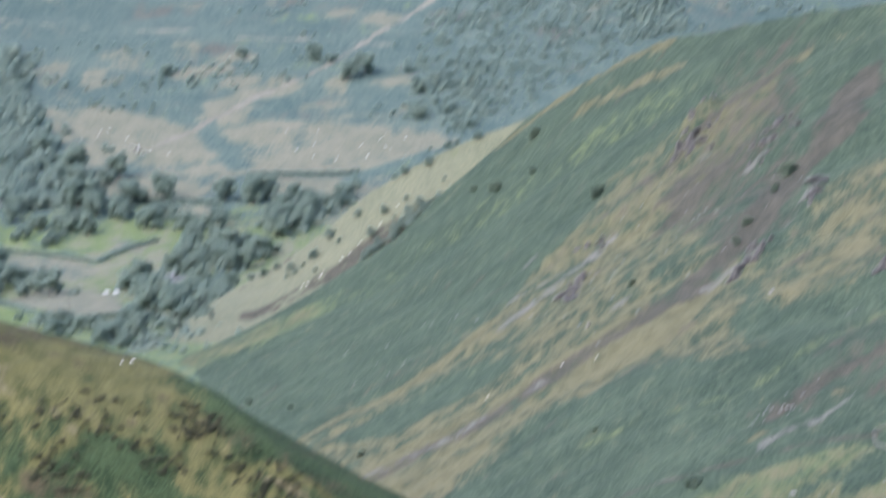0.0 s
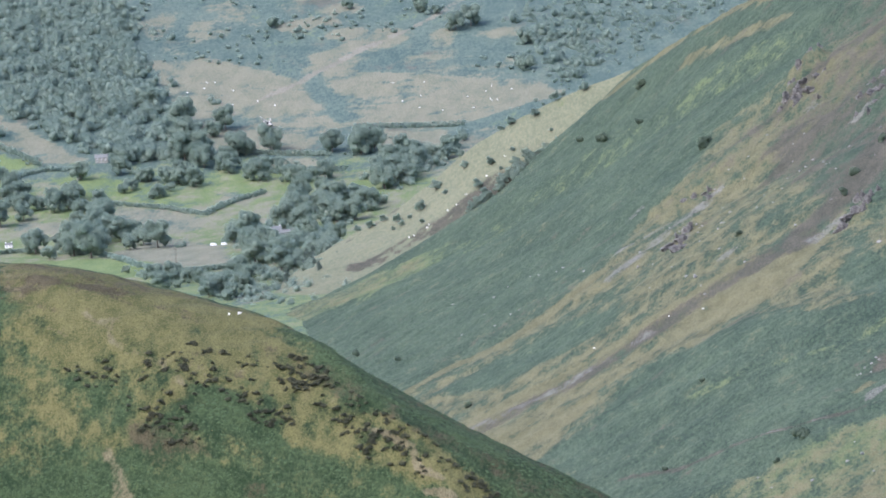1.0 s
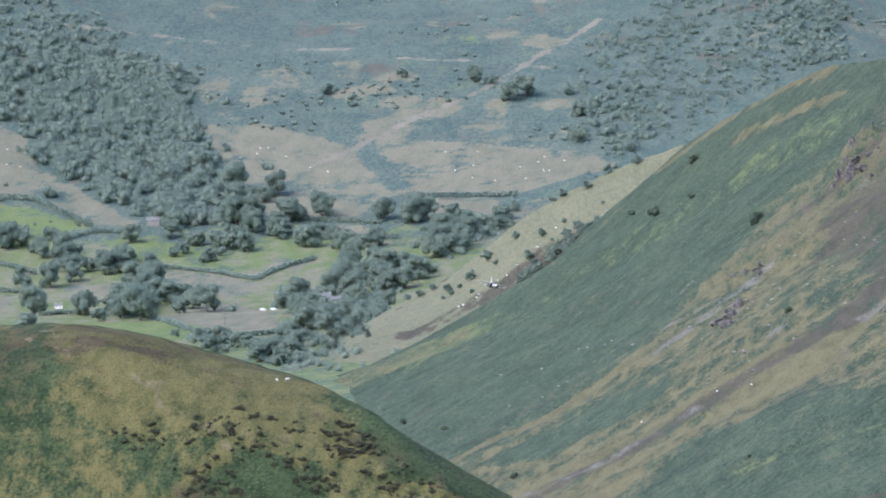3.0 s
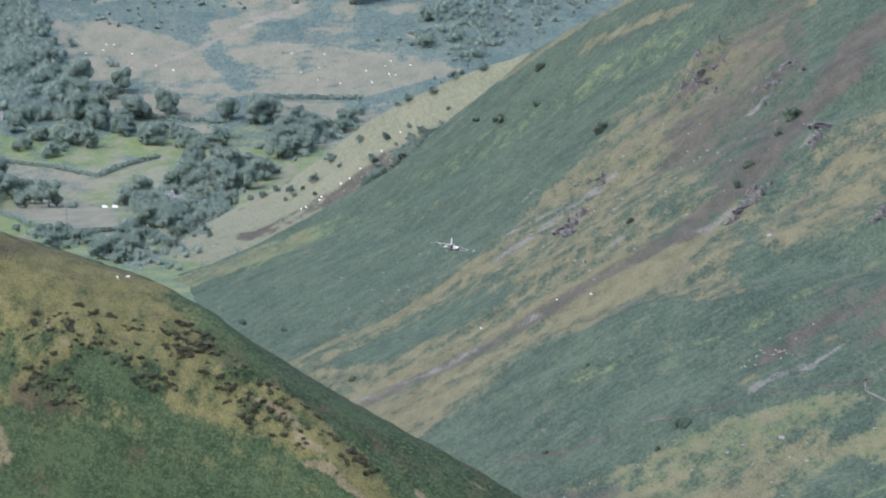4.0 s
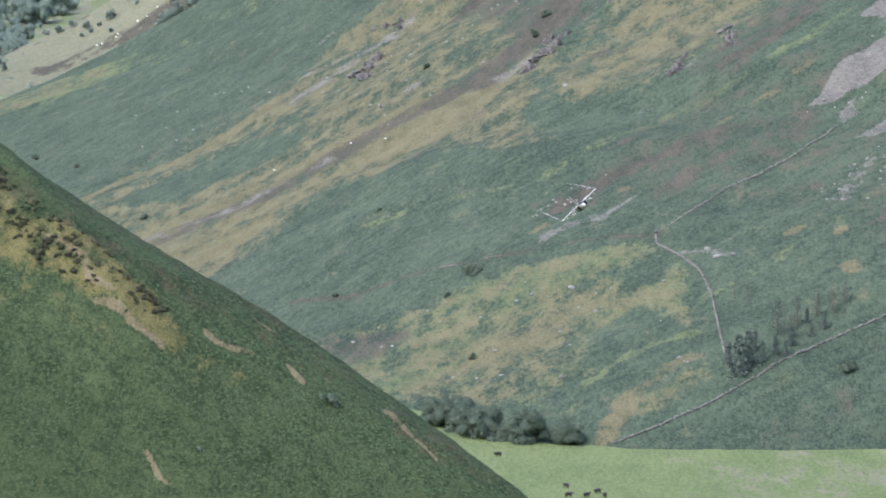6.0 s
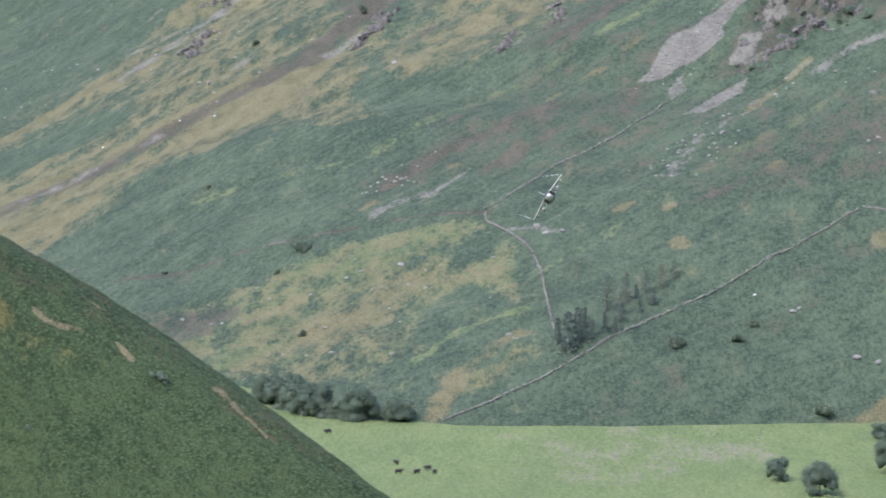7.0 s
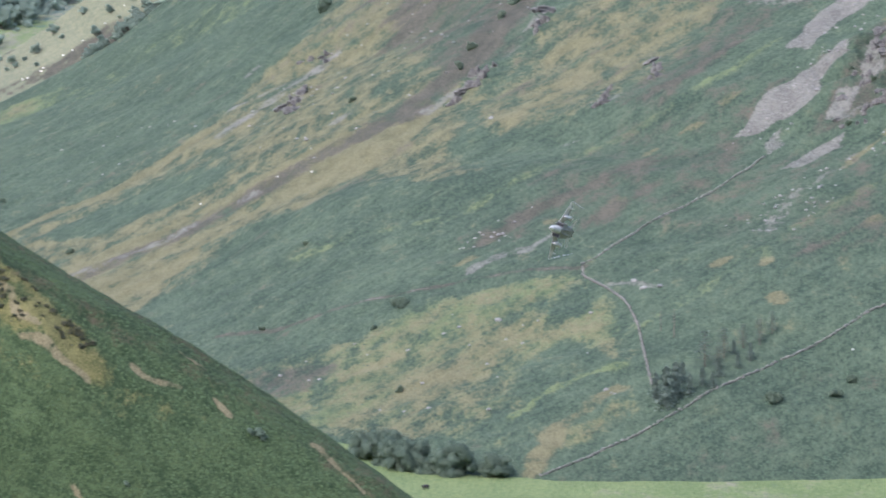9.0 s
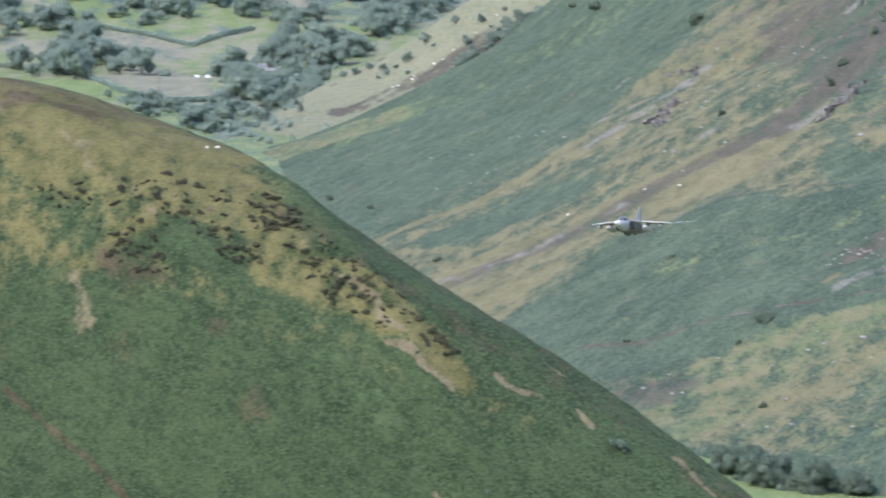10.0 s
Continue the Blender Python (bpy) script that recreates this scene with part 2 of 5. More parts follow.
def leaf_material(name, dark, light, through_light=0.25, patch=0.0):
    m, nt, bsdf = nodes_of(name)
    oi = nt.nodes.new("ShaderNodeObjectInfo")
    ge = nt.nodes.new("ShaderNodeNewGeometry")
    k = calc(nt, "ADD", calc(nt, "MULTIPLY", oi.outputs["Random"], 0.45), calc(nt, "MULTIPLY", ge.outputs["Random Per Island"], 0.55))
    if patch:
        # whole crowns differ from one another
        k = calc(nt, "ADD", calc(nt, "MULTIPLY", k, 0.45), calc(nt, "MULTIPLY", span(nt, noise_of(nt, patch, 2), 0.36, 0.64), 0.55))
    col = blend(nt, k, dark, light)
    nt.links.new(col, bsdf.inputs["Base Color"])
    bsdf.inputs["Roughness"].default_value, bsdf.inputs["Specular IOR Level"].default_value = 0.8, 0.2
    # light also passes through the leaves
    thin = nt.nodes.new("ShaderNodeBsdfTranslucent")
    nt.links.new(col, thin.inputs[0])
    both = nt.nodes.new("ShaderNodeMixShader")
    both.inputs[0].default_value = through_light
    nt.links.new(bsdf.outputs[0], both.inputs[1])
    nt.links.new(thin.outputs[0], both.inputs[2])
    nt.links.new(both.outputs[0], nt.nodes["Material Output"].inputs[0])
    return m


def mottled(name, a, b, size, roughness=0.8, metallic=0.0, bump=0.0):
    m, nt, bsdf = nodes_of(name)
    n, f = noise_of(nt, size, 4, 0.6), noise_of(nt, size * 0.2, 3, 0.6)
    k = calc(nt, "ADD", calc(nt, "MULTIPLY", n, 0.65), calc(nt, "MULTIPLY", f, 0.35))
    nt.links.new(blend(nt, span(nt, k, 0.36, 0.64), a, b), bsdf.inputs["Base Color"])
    bsdf.inputs["Roughness"].default_value, bsdf.inputs["Metallic"].default_value = roughness, metallic
    if bump:
        relief_of(nt, bsdf, k, 0.7, bump)
    return m


# near hill: darker and richer, with less haze put into the colours
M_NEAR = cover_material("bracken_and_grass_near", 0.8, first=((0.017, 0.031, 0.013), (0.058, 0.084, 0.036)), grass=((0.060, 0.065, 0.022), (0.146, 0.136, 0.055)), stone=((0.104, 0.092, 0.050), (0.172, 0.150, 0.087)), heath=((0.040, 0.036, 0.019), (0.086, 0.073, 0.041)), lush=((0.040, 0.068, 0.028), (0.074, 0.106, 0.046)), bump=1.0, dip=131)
M_SLOPE = cover_material("hazed_bracken_and_grass", 1.4, dip=53)
M_SPUR = cover_material("dry_spur_grass", 1.8, first=((0.120, 0.134, 0.085), (0.190, 0.192, 0.122)))
# first cover lifted towards blue: distance haze put into the ground colour
M_VALLEY = cover_material("hazed_valley_ground", 2.6, first=((0.060, 0.096, 0.084), (0.128, 0.166, 0.132)), grass=((0.138, 0.148, 0.102), (0.212, 0.206, 0.145)), stone=((0.170, 0.164, 0.124), (0.235, 0.224, 0.172)), heath=((0.088, 0.096, 0.076), (0.134, 0.134, 0.104)), lush=((0.110, 0.154, 0.062), (0.164, 0.204, 0.084)))
# blue-grey ridge: haze of the distance put into its colour
M_FAR = cover_material("hazed_far_woodland", 9.0, first=((0.057, 0.085, 0.109), (0.081, 0.110, 0.134)))
# valley leaves made pale and bluish: haze put into the colour
M_LEAF = leaf_material("hazed_broad_leaves", (0.195, 0.264, 0.222), (0.295, 0.362, 0.284), 0.45)
# nearer leaves: the same foliage with less haze put into the colour
M_LEAF_NEAR = leaf_material("near_leaves_less_haze", (0.118, 0.164, 0.124), (0.184, 0.234, 0.164), 0.45)
# far wood and scrub leaves, likewise paled by haze in the colour
M_WOODS = leaf_material("hazed_wood_leaves", (0.180, 0.250, 0.214), (0.300, 0.366, 0.292), 0.45, 14.0)
M_NEEDLE = leaf_material("conifer_needles", (0.105, 0.140, 0.118), (0.165, 0.205, 0.164), 0.4)
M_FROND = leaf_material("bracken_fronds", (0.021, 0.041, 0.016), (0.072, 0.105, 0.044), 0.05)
# the near fronds again, with distance haze put into the colour
M_FROND_FAR = leaf_material("hazed_slope_fronds", (0.034, 0.058, 0.038), (0.086, 0.126, 0.078), 0.05)
M_SHRUB = leaf_material("shrub_leaves", (0.118, 0.158, 0.112), (0.168, 0.214, 0.146), 0.5)
M_GORSE = leaf_material("gorse_twigs", (0.050, 0.055, 0.035), (0.100, 0.101, 0.062))
M_TUFT = leaf_material("dry_grass_blades", (0.075, 0.076, 0.028), (0.175, 0.155, 0.066))
M_BARK = mottled("bark", (0.07, 0.058, 0.045), (0.15, 0.125, 0.10), 0.5, 0.9, bump=0.05)
M_ROCK = mottled("mauve_slate_rock", (0.064, 0.061, 0.056), (0.188, 0.180, 0.166), 1.2, 0.9, bump=0.4)
M_PALE_ROCK = mottled("pale_boulder", (0.150, 0.150, 0.136), (0.255, 0.252, 0.230), 0.8, 0.9, bump=0.2)
M_SCREE = mottled("scree_stone", (0.095, 0.095, 0.086), (0.195, 0.192, 0.174), 3.0, 0.95, bump=0.2)
M_WALL = mottled("dry_stone", (0.125, 0.124, 0.108), (0.245, 0.238, 0.208), 1.1, 0.95, bump=0.2)
M_WOOL = mottled("sheep_wool", (0.62, 0.60, 0.54), (0.82, 0.80, 0.74), 0.2, 1.0, bump=0.04)
M_HIDE = mottled("black_hide", (0.012, 0.011, 0.011), (0.035, 0.03, 0.028), 0.3, 0.7)
M_STONEWORK = mottled("cottage_stone", (0.19, 0.188, 0.165), (0.31, 0.305, 0.268), 0.6, 0.9, bump=0.08)
M_SLATE = mottled("roof_slate", (0.11, 0.114, 0.11), (0.19, 0.194, 0.185), 0.5, 0.6, bump=0.05)
M_WHITE = mottled("white_paint", (0.70, 0.70, 0.68), (0.84, 0.84, 0.83), 0.6, 0.4)
M_GLASS = mottled("dark_window", (0.02, 0.022, 0.025), (0.05, 0.055, 0.06), 0.8, 0.1)
# the aircraft's grey paint, darkened: shade put into the colour
M_JET_SHADE = mottled("aircraft_paint_shade", (0.135, 0.134, 0.122), (0.210, 0.207, 0.190), 1.6, 0.46)
# the same grey, lightened: sunlight put into the colour
M_JET_LIT = mottled("aircraft_paint_sunlight", (0.36, 0.352, 0.315), (0.47, 0.458, 0.41), 1.6, 0.42)
# black for tyres, and for the shade painted over the intake fronts
M_JET_DARK = mottled("intake_shade_and_tyre", (0.012, 0.012, 0.014), (0.03, 0.03, 0.033), 0.6, 0.6)
# the same grey at its brightest: sun on nose and slats in the colour
M_JET_GLARE = mottled("aircraft_paint_glare", (0.58, 0.565, 0.505), (0.72, 0.70, 0.63), 0.9, 0.45)
M_CANOPY = mottled("tinted_canopy", (0.02, 0.022, 0.024), (0.045, 0.048, 0.05), 1.0, 0.06)
M_NOZZLE = mottled("burnt_metal", (0.05, 0.045, 0.04), (0.14, 0.12, 0.10), 0.3, 0.4, 0.9)


def vapour_material():
    m, nt, bsdf = nodes_of("thin_vapour")
    bsdf.inputs["Base Color"].default_value = (0.92, 0.93, 0.94, 1)
    bsdf.inputs["Roughness"].default_value = 1.0
    nt.links.new(calc(nt, "MULTIPLY", span(nt, noise_of(nt, 1.1, 3), 0.25, 0.75), 0.5), bsdf.inputs["Alpha"])
    return m


M_VAPOUR = vapour_material()


# ---- ground cover ----
def near_line(x, y, pts):
    """Distance in plan from each place to a line."""
    best = np.full(x.shape, 1e9)
    for (ax, ay), (bx, by) in zip(pts[:-1], pts[1:]):
        dx, dy = bx - ax, by - ay
        k = np.clip(((x - ax) * dx + (y - ay) * dy) / (dx * dx + dy * dy + 1e-9), 0, 1)
        best = np.minimum(best, np.hypot(x - ax - k * dx, y - ay - k * dy))
    return best


def within(x, y, pts):
    """Signed distance in plan to an outline, positive inside."""
    inside = np.zeros(x.shape, bool)
    for (ax, ay), (bx, by) in zip(pts, pts[1:] + pts[:1]):
        cross = ((ay > y) != (by > y)) & (x < (bx - ax) * (y - ay) / (by - ay + 1e-9) + ax)
        inside ^= cross
    d = near_line(x, y, pts + pts[:1])
    return np.where(inside, d, -d)


class Cover:
    def __init__(self, grid):
        self.x, self.y, self.z = grid
        self.c = np.zeros((*self.x.shape, 4))
        self.wx = self.x + wobble(self.x, self.y, 22, 51) * 2.4 + wobble(self.x, self.y, 7, 52) * 1.5
        self.wy = self.y + wobble(self.x, self.y, 22, 53) * 4 + wobble(self.x, self.y, 7, 54) * 2.2

    def put(self, k, channel, clear):
        if clear:
            self.c *= (1 - k)[..., None]
        if channel is not None:
            self.c[..., channel] = np.maximum(self.c[..., channel], k)

    def area(self, pts, channel, strength=0.8, soft=10.0, clear=True):
        self.put(ease(-soft * 0.4, soft * 0.6, within(self.wx, self.wy, pts)) * strength, channel, clear)

    def line(self, pts, channel, width, strength=0.9, clear=False, ragged=1.0):
        x, y = self.x + (self.wx - self.x) * ragged, self.y + (self.wy - self.y) * ragged
        self.put((1 - ease(width * 0.35, width * 1.1, near_line(x, y, pts))) * strength, channel, clear)

    def spots(self, pts, channel, radius, strength=0.8):
        for p in pts:
            d = np.hypot(self.wx - p[0], self.wy - p[1])
            self.put((1 - ease(radius * 0.4, radius * 1.2, d)) * strength, channel, False)

    def flat(self, dip=(0.8, 0.6), patch=0.5):
        """The cover, broken up by streaks down the slope and by patches."""
        u, v = self.x * dip[0] + self.y * dip[1], self.x * -dip[1] + self.y * dip[0]
        for k in range(4):
            n = 0.35 * wobble(u / 3.5, v, 4, 60 + k) + 0.45 * wobble(u / 2.5, v, 13, 64 + k) + 0.35 * wobble(self.x, self.y, 4, 68 + k) + 0.4 * wobble(self.x, self.y, 48, 72 + k)
            self.c[..., k] += self.c[..., k] * n * patch + np.clip(n - 0.62, 0, 1) * (0.5, 0.1, 0.55, 0.04)[k] * patch
        return self.c.reshape(-1, 4)


STRAW, BARE, HEATHER, GREEN = 0, 1, 2, 3

near_grid = near_hill_grid()
c = Cover(near_grid)
# golden grass over the top and down the shoulder
c.area([(-232, 1075), (-224, 1060), (-205, 1052), (-180, 1040), (-165, 1027), (-157, 1003), (-148, 988), (-135, 977), (-123, 969), (-116, 963), (-111, 955), (-111, 948), (-119, 952), (-126, 955), (-133, 960), (-140, 960), (-146, 966),
        (-151, 971), (-160, 975), (-171, 977), (-176, 973), (-185, 974), (-190, 969), (-196, 967), (-207, 972), (-216, 978), (-222, 990), (-226, 1010), (-232, 1040)], STRAW, 0.8, 14)
c.area([(-170, 1016), (-157, 1001), (-148, 987), (-135, 976), (-123, 967), (-110, 957), (-104, 951), (-104, 946), (-112, 947), (-124, 953), (-134, 957), (-146, 962), (-158, 972), (-165, 985)], STRAW, 0.72, 6)
c.area([(-112, 957), (-104, 950), (-94, 944), (-100, 942), (-112, 946)], STRAW, 0.42, 6, False)
c.area([(-223, 978), (-216, 976), (-216, 972), (-221, 971)], STRAW, 0.8, 3)
# brown tussocks along the brow
c.area([(-330, 1078), (-237, 1050), (-205, 1046), (-180, 1036), (-166, 1024), (-174, 1015), (-190, 1022), (-206, 1017), (-221, 1012), (-237, 1021), (-300, 1035)], HEATHER, 0.42, 8, False)
c.area([(-340, 1080), (-262, 1066), (-240, 1050), (-226, 1020), (-222, 995), (-250, 985), (-340, 1000)], HEATHER, 0.3, 16, False)
c.area([(-340, 1080), (-262, 1066), (-232, 1060), (-226, 1010), (-250, 1000), (-340, 1020)], STRAW, 0.46, 24, False)
c.line([(-148, 990), (-127, 971), (-104, 963), (-85, 956), (-64, 950), (-51, 941)], HEATHER, 6, 0.34)
c.line([(-165, 1027), (-150, 1010), (-135, 998), (-110, 982), (-85, 970), (-60, 955), (-40, 945)], HEATHER, 9, 0.36)
# gorse ground and torn turf
c.area([(-188, 986), (-181, 995), (-170, 991), (-159, 991), (-151, 990), (-141, 978), (-133, 970), (-120, 967), (-122, 958), (-132, 963), (-139, 967), (-148, 970), (-158, 976), (-168, 976), (-177, 974), (-185, 978)], HEATHER, 0.2, 8, False)
c.area([(-198, 980), (-187, 978), (-176, 970), (-172, 962), (-179, 963), (-190, 968)], HEATHER, 0.62, 7, False)
c.area([(-241, 1004), (-236, 996), (-231, 989), (-238, 990)], HEATHER, 0.7, 5, False)
c.area([(-180, 982), (-172, 981), (-162, 974), (-152, 968), (-171, 965)], None, 0.8, 6)
c.area([(-250, 992), (-237, 992), (-225, 987), (-214, 976), (-223, 972), (-250, 975)], None, 0.75, 8)
for pts, w, k in (([(-198, 969), (-193, 963), (-190, 957)], 3.2, 0.62), ([(-127, 955), (-119, 952), (-111, 948)], 2.2, 0.72), ([(-102, 954), (-97, 951), (-92, 947)], 1.7, 0.78), ([(-86, 951), (-82, 947)], 1.6, 0.75),
                  ([(-62, 949), (-58, 948), (-51, 940)], 1.9, 0.8), ([(-111, 924), (-107, 921)], 1.6, 0.7), ([(-95, 964), (-88, 961)], 1.3, 0.7), ([(-139, 972), (-130, 964), (-122, 957)], 1.6, 0.55),
                  ([(-205, 1007), (-196, 998), (-188, 992), (-180, 983)], 1.6, 0.5), ([(-233, 1033), (-223, 1017), (-214, 1004), (-208, 998)], 1.4, 0.42), ([(-231, 1038), (-224, 1030)], 1.8, 0.6)):
    c.line(pts, BARE, w * 0.75, k * 0.9, False, 1.1)
c.area([(-190, 975), (-150, 968), (-118, 948), (-95, 945), (-80, 945), (-95, 938), (-125, 944), (-160, 958), (-190, 958)], STRAW, 0.3, 8, False)
# shade of a sunken track, painted as dark lines with the heather colour
c.line([(-205, 946), (-193, 938), (-182, 930), (-170, 921)], HEATHER, 1.0, 0.75, False, 0.1)
c.line([(-211, 925), (-206, 921)], HEATHER, 1.0, 0.75, False, 0.1)
c.line([(-137, 949), (-122, 938), (-110, 928), (-101, 922)], GREEN, 7, 0.26)
tussock = wobble((c.x * 0.9 - c.y * 0.44) / 5, c.x * 0.44 + c.y * 0.9, 2.6, 77) + 0.6 * wobble(c.x, c.y, 7, 78)
c.c[..., HEATHER] += 0.5 * ease(0.25, 0.9, tussock) * c.c[..., STRAW]
c.c[..., BARE] += 0.3 * ease(0.4, 1.0, -tussock) * c.c[..., STRAW]
c.spots([(-210, 956), (-182, 951), (-162, 956), (-150, 940)], HEATHER, 5, 0.4)
c.area([(-222, 1010), (-205, 985), (-196, 972), (-215, 965), (-245, 975), (-262, 1010), (-245, 1040)], STRAW, 0.4, 16, False)
c.area([(-212, 990), (-200, 996), (-186, 985), (-192, 972), (-206, 976)], None, 0.55, 10)
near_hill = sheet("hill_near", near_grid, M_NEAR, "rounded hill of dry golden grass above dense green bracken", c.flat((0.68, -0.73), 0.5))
near_cover = c

slope_grid = hillside_grid()
c = Cover(slope_grid)
c.c[..., STRAW] = 0.10 + 0.12 * wobble(c.x, c.y, 90, 55)
# crest and far end
c.line([(-203, 2455), (-168, 2430), (-124, 2356), (-100, 2310)], STRAW, 9, 0.85)
c.line([(-152, 2338), (-127, 2298), (-98, 2236)], STRAW, 7, 0.7)
c.area([(-388, 2379), (-355, 2398), (-325, 2394), (-297, 2369), (-296, 2332), (-319, 2301), (-344, 2311), (-366, 2304)], STRAW, 0.46, 16)
c.area([(-388, 2379), (-355, 2398), (-325, 2400), (-290, 2375), (-280, 2330), (-319, 2290), (-344, 2305), (-366, 2304)], GREEN, 0.6, 20, False)
c.line([(-265, 2300), (-235, 2340), (-208, 2318), (-175, 2271), (-133, 2226), (-106, 2190)], GREEN, 26, 0.34)
c.line([(-332, 2316), (-294, 2340), (-258, 2338)], GREEN, 14, 0.35)
# the broad dry band with its screes
c.area([(-257, 1934), (-233, 1951), (-204, 1961), (-186, 1982), (-172, 2004), (-165, 2050), (-142, 2062), (-132, 2119), (-108, 2117), (-79, 2131), (-36, 2109),
        (-76, 1868), (-45, 1793), (-52, 1755), (-61, 1728), (-47, 1647), (-66, 1652), (-98, 1729), (-112, 1702), (-141, 1728), (-162, 1672), (-173, 1680), (-204, 1751), (-223, 1813)], STRAW, 0.52, 9)
c.area([(-243, 1910), (-207, 1918), (-185, 1925), (-152, 1865), (-162, 1849), (-188, 1851), (-215, 1854)], None, 0.95, 7)
c.line([(-226, 1889), (-200, 1901), (-170, 1888)], GREEN, 9, 0.2)
c.area([(-105, 2047), (-86, 2157), (-66, 2180), (-34, 2130), (-32, 1802), (-57, 1826), (-73, 1827), (-100, 1978)], HEATHER, 0.44, 18, False)
c.line([(-80, 2076), (-60, 2101), (-36, 2092)], STRAW, 12, 0.6)
c.line([(-132, 2007), (-106, 2060), (-69, 2063)], HEATHER, 18, 0.3)
c.line([(-169, 1960), (-151, 1983), (-131, 2008)], BARE, 8, 0.62)
c.line([(-167, 2007), (-149, 2012), (-124, 2014)], BARE, 5, 0.6)
c.area([(-220, 1808), (-202, 1826), (-177, 1816), (-154, 1814), (-131, 1813), (-108, 1813), (-87, 1812), (-72, 1818), (-66, 1790), (-75, 1760), (-90, 1735), (-104, 1735), (-113, 1708), (-134, 1730), (-154, 1736), (-162, 1716), (-166, 1676), (-177, 1669), (-204, 1752)], STRAW, 0.8, 6)
c.line([(-260, 1940), (-241, 1958), (-216, 1950), (-195, 1962), (-176, 1985)], STRAW, 10, 0.85, False, 0.6)
c.line([(-213, 1783), (-189, 1790), (-163, 1787), (-141, 1794), (-118, 1794), (-101, 1802), (-88, 1806)], HEATHER, 17, 0.66, False, 1.0)
c.line([(-213, 1778), (-200, 1785), (-182, 1788), (-163, 1787), (-141, 1794), (-118, 1794)], HEATHER, 9, 0.7, False, 1.0)
c.line([(-211, 1786), (-189, 1793), (-163, 1791), (-141, 1797)], BARE, 8, 0.42, False, 1.0)
c.line([(-219, 1803), (-202, 1818), (-177, 1812), (-154, 1812), (-131, 1811), (-108, 1812)], STRAW, 5, 0.9, False, 0.5)
c.line([(-97, 1799), (-81, 1808), (-70, 1821), (-56, 1847), (-41, 1910), (-22, 1916), (-10, 1990)], HEATHER, 16, 0.88)
c.line([(-79, 1793), (-65, 1819), (-50, 1853), (-40, 1885)], HEATHER, 9, 0.75)
c.line([(-73, 1794), (-59, 1801), (-43, 1814), (-29, 1854)], BARE, 5, 0.5)
c.spots([(-136, 1953), (-59, 1801), (-32, 1847), (-55, 1962), (-82, 2043), (-3, 1688), (13, 1713), (-5, 1692), (-18, 1659), (-110, 1846), (-165, 2068)], BARE, 7, 0.62)
# bracken lines and heather further along
c.line([(-118, 1637), (-58, 1606), (-9, 1641), (17, 1643), (39, 1660), (58, 1673)], GREEN, 5, 0.42, False, 0.6)
c.line([(46, 1468), (66, 1488), (88, 1503), (105, 1519)], GREEN, 5, 0.4, False, 0.6)
c.line([(106, 1388), (120, 1403), (139, 1417)], GREEN, 6, 0.4)
c.line([(-1, 1425), (56, 1473), (99, 1516)], GREEN, 5, 0.3)
c.area([(-57, 1581), (-27, 1600), (6, 1616), (36, 1598), (50, 1606), (52, 1580), (39, 1559), (16, 1546), (-5, 1543), (-26, 1553), (-47, 1549)], HEATHER, 0.5, 12)
c.area([(83, 1496), (108, 1510), (119, 1518), (149, 1468), (134, 1444), (114, 1440), (85, 1459)], HEATHER, 0.42, 14)
c.area([(-11, 1880), (43, 1783), (42, 1723), (18, 1690), (-10, 1680), (-43, 1702), (-64, 1776)], STRAW, 0.5, 14)
c.area([(15, 1640), (40, 1680), (60, 1700), (75, 1760), (40, 1790), (20, 1720), (-5, 1680)], HEATHER, 0.4, 14, False)
c.area([(-40, 1640), (20, 1660), (60, 1640), (45, 1590), (70, 1560), (110, 1530), (150, 1560), (160, 1480), (120, 1440), (60, 1450), (20, 1500), (-30, 1560)], HEATHER, 0.33, 20, False)
c.area([(20, 1800), (60, 1700), (110, 1690), (160, 1620), (220, 1640), (160, 1760), (80, 1840)], HEATHER, 0.4, 20, False)
drift = wobble((c.x * 0.83 + c.y * 0.56) / 6, c.y * 0.83 - c.x * 0.56, 16, 101) + 0.6 * wobble((c.x * 0.83 + c.y * 0.56) / 4, c.y * 0.83 - c.x * 0.56, 6, 102)
c.c[..., HEATHER] += 0.34 * ease(0.3, 1.0, drift)
c.c[..., GREEN] += 0.13 * ease(0.4, 1.1, -drift)
# crags and the screes under them
c.area([(66, 1576), (73, 1598), (81, 1632), (93, 1662), (121, 1642), (143, 1610), (144, 1575), (127, 1567), (109, 1582), (89, 1581), (78, 1571)], HEATHER, 0.52, 8)
c.area([(95, 1660), (110, 1672), (125, 1650), (119, 1640), (105, 1648)], STRAW, 0.7, 5)
for pts in ([(72, 1580), (77, 1600), (84, 1596), (82, 1578)], [(82, 1600), (88, 1632), (95, 1630), (93, 1602)], [(104, 1600), (107, 1634), (111, 1630), (110, 1600)], [(74, 1575), (86, 1585), (92, 1592), (84, 1580)], [(143, 1570), (147, 1598), (153, 1600), (152, 1575)], [(132, 1642), (139, 1662), (143, 1655)]):
    c.area(pts, BARE, 0.62, 3, False)
c.area([(41, 1597), (46, 1608), (55, 1622), (66, 1633), (75, 1638), (85, 1650), (82, 1632), (71, 1618), (69, 1602), (59, 1595), (51, 1594)], BARE, 1.0, 2)
c.area([(52, 1572), (55, 1590), (59, 1592), (60, 1575)], BARE, 0.8, 2)
c.area([(62, 1660), (69, 1683), (79, 1696), (93, 1710), (105, 1704), (92, 1684), (79, 1670), (70, 1648)], BARE, 1.0, 2)
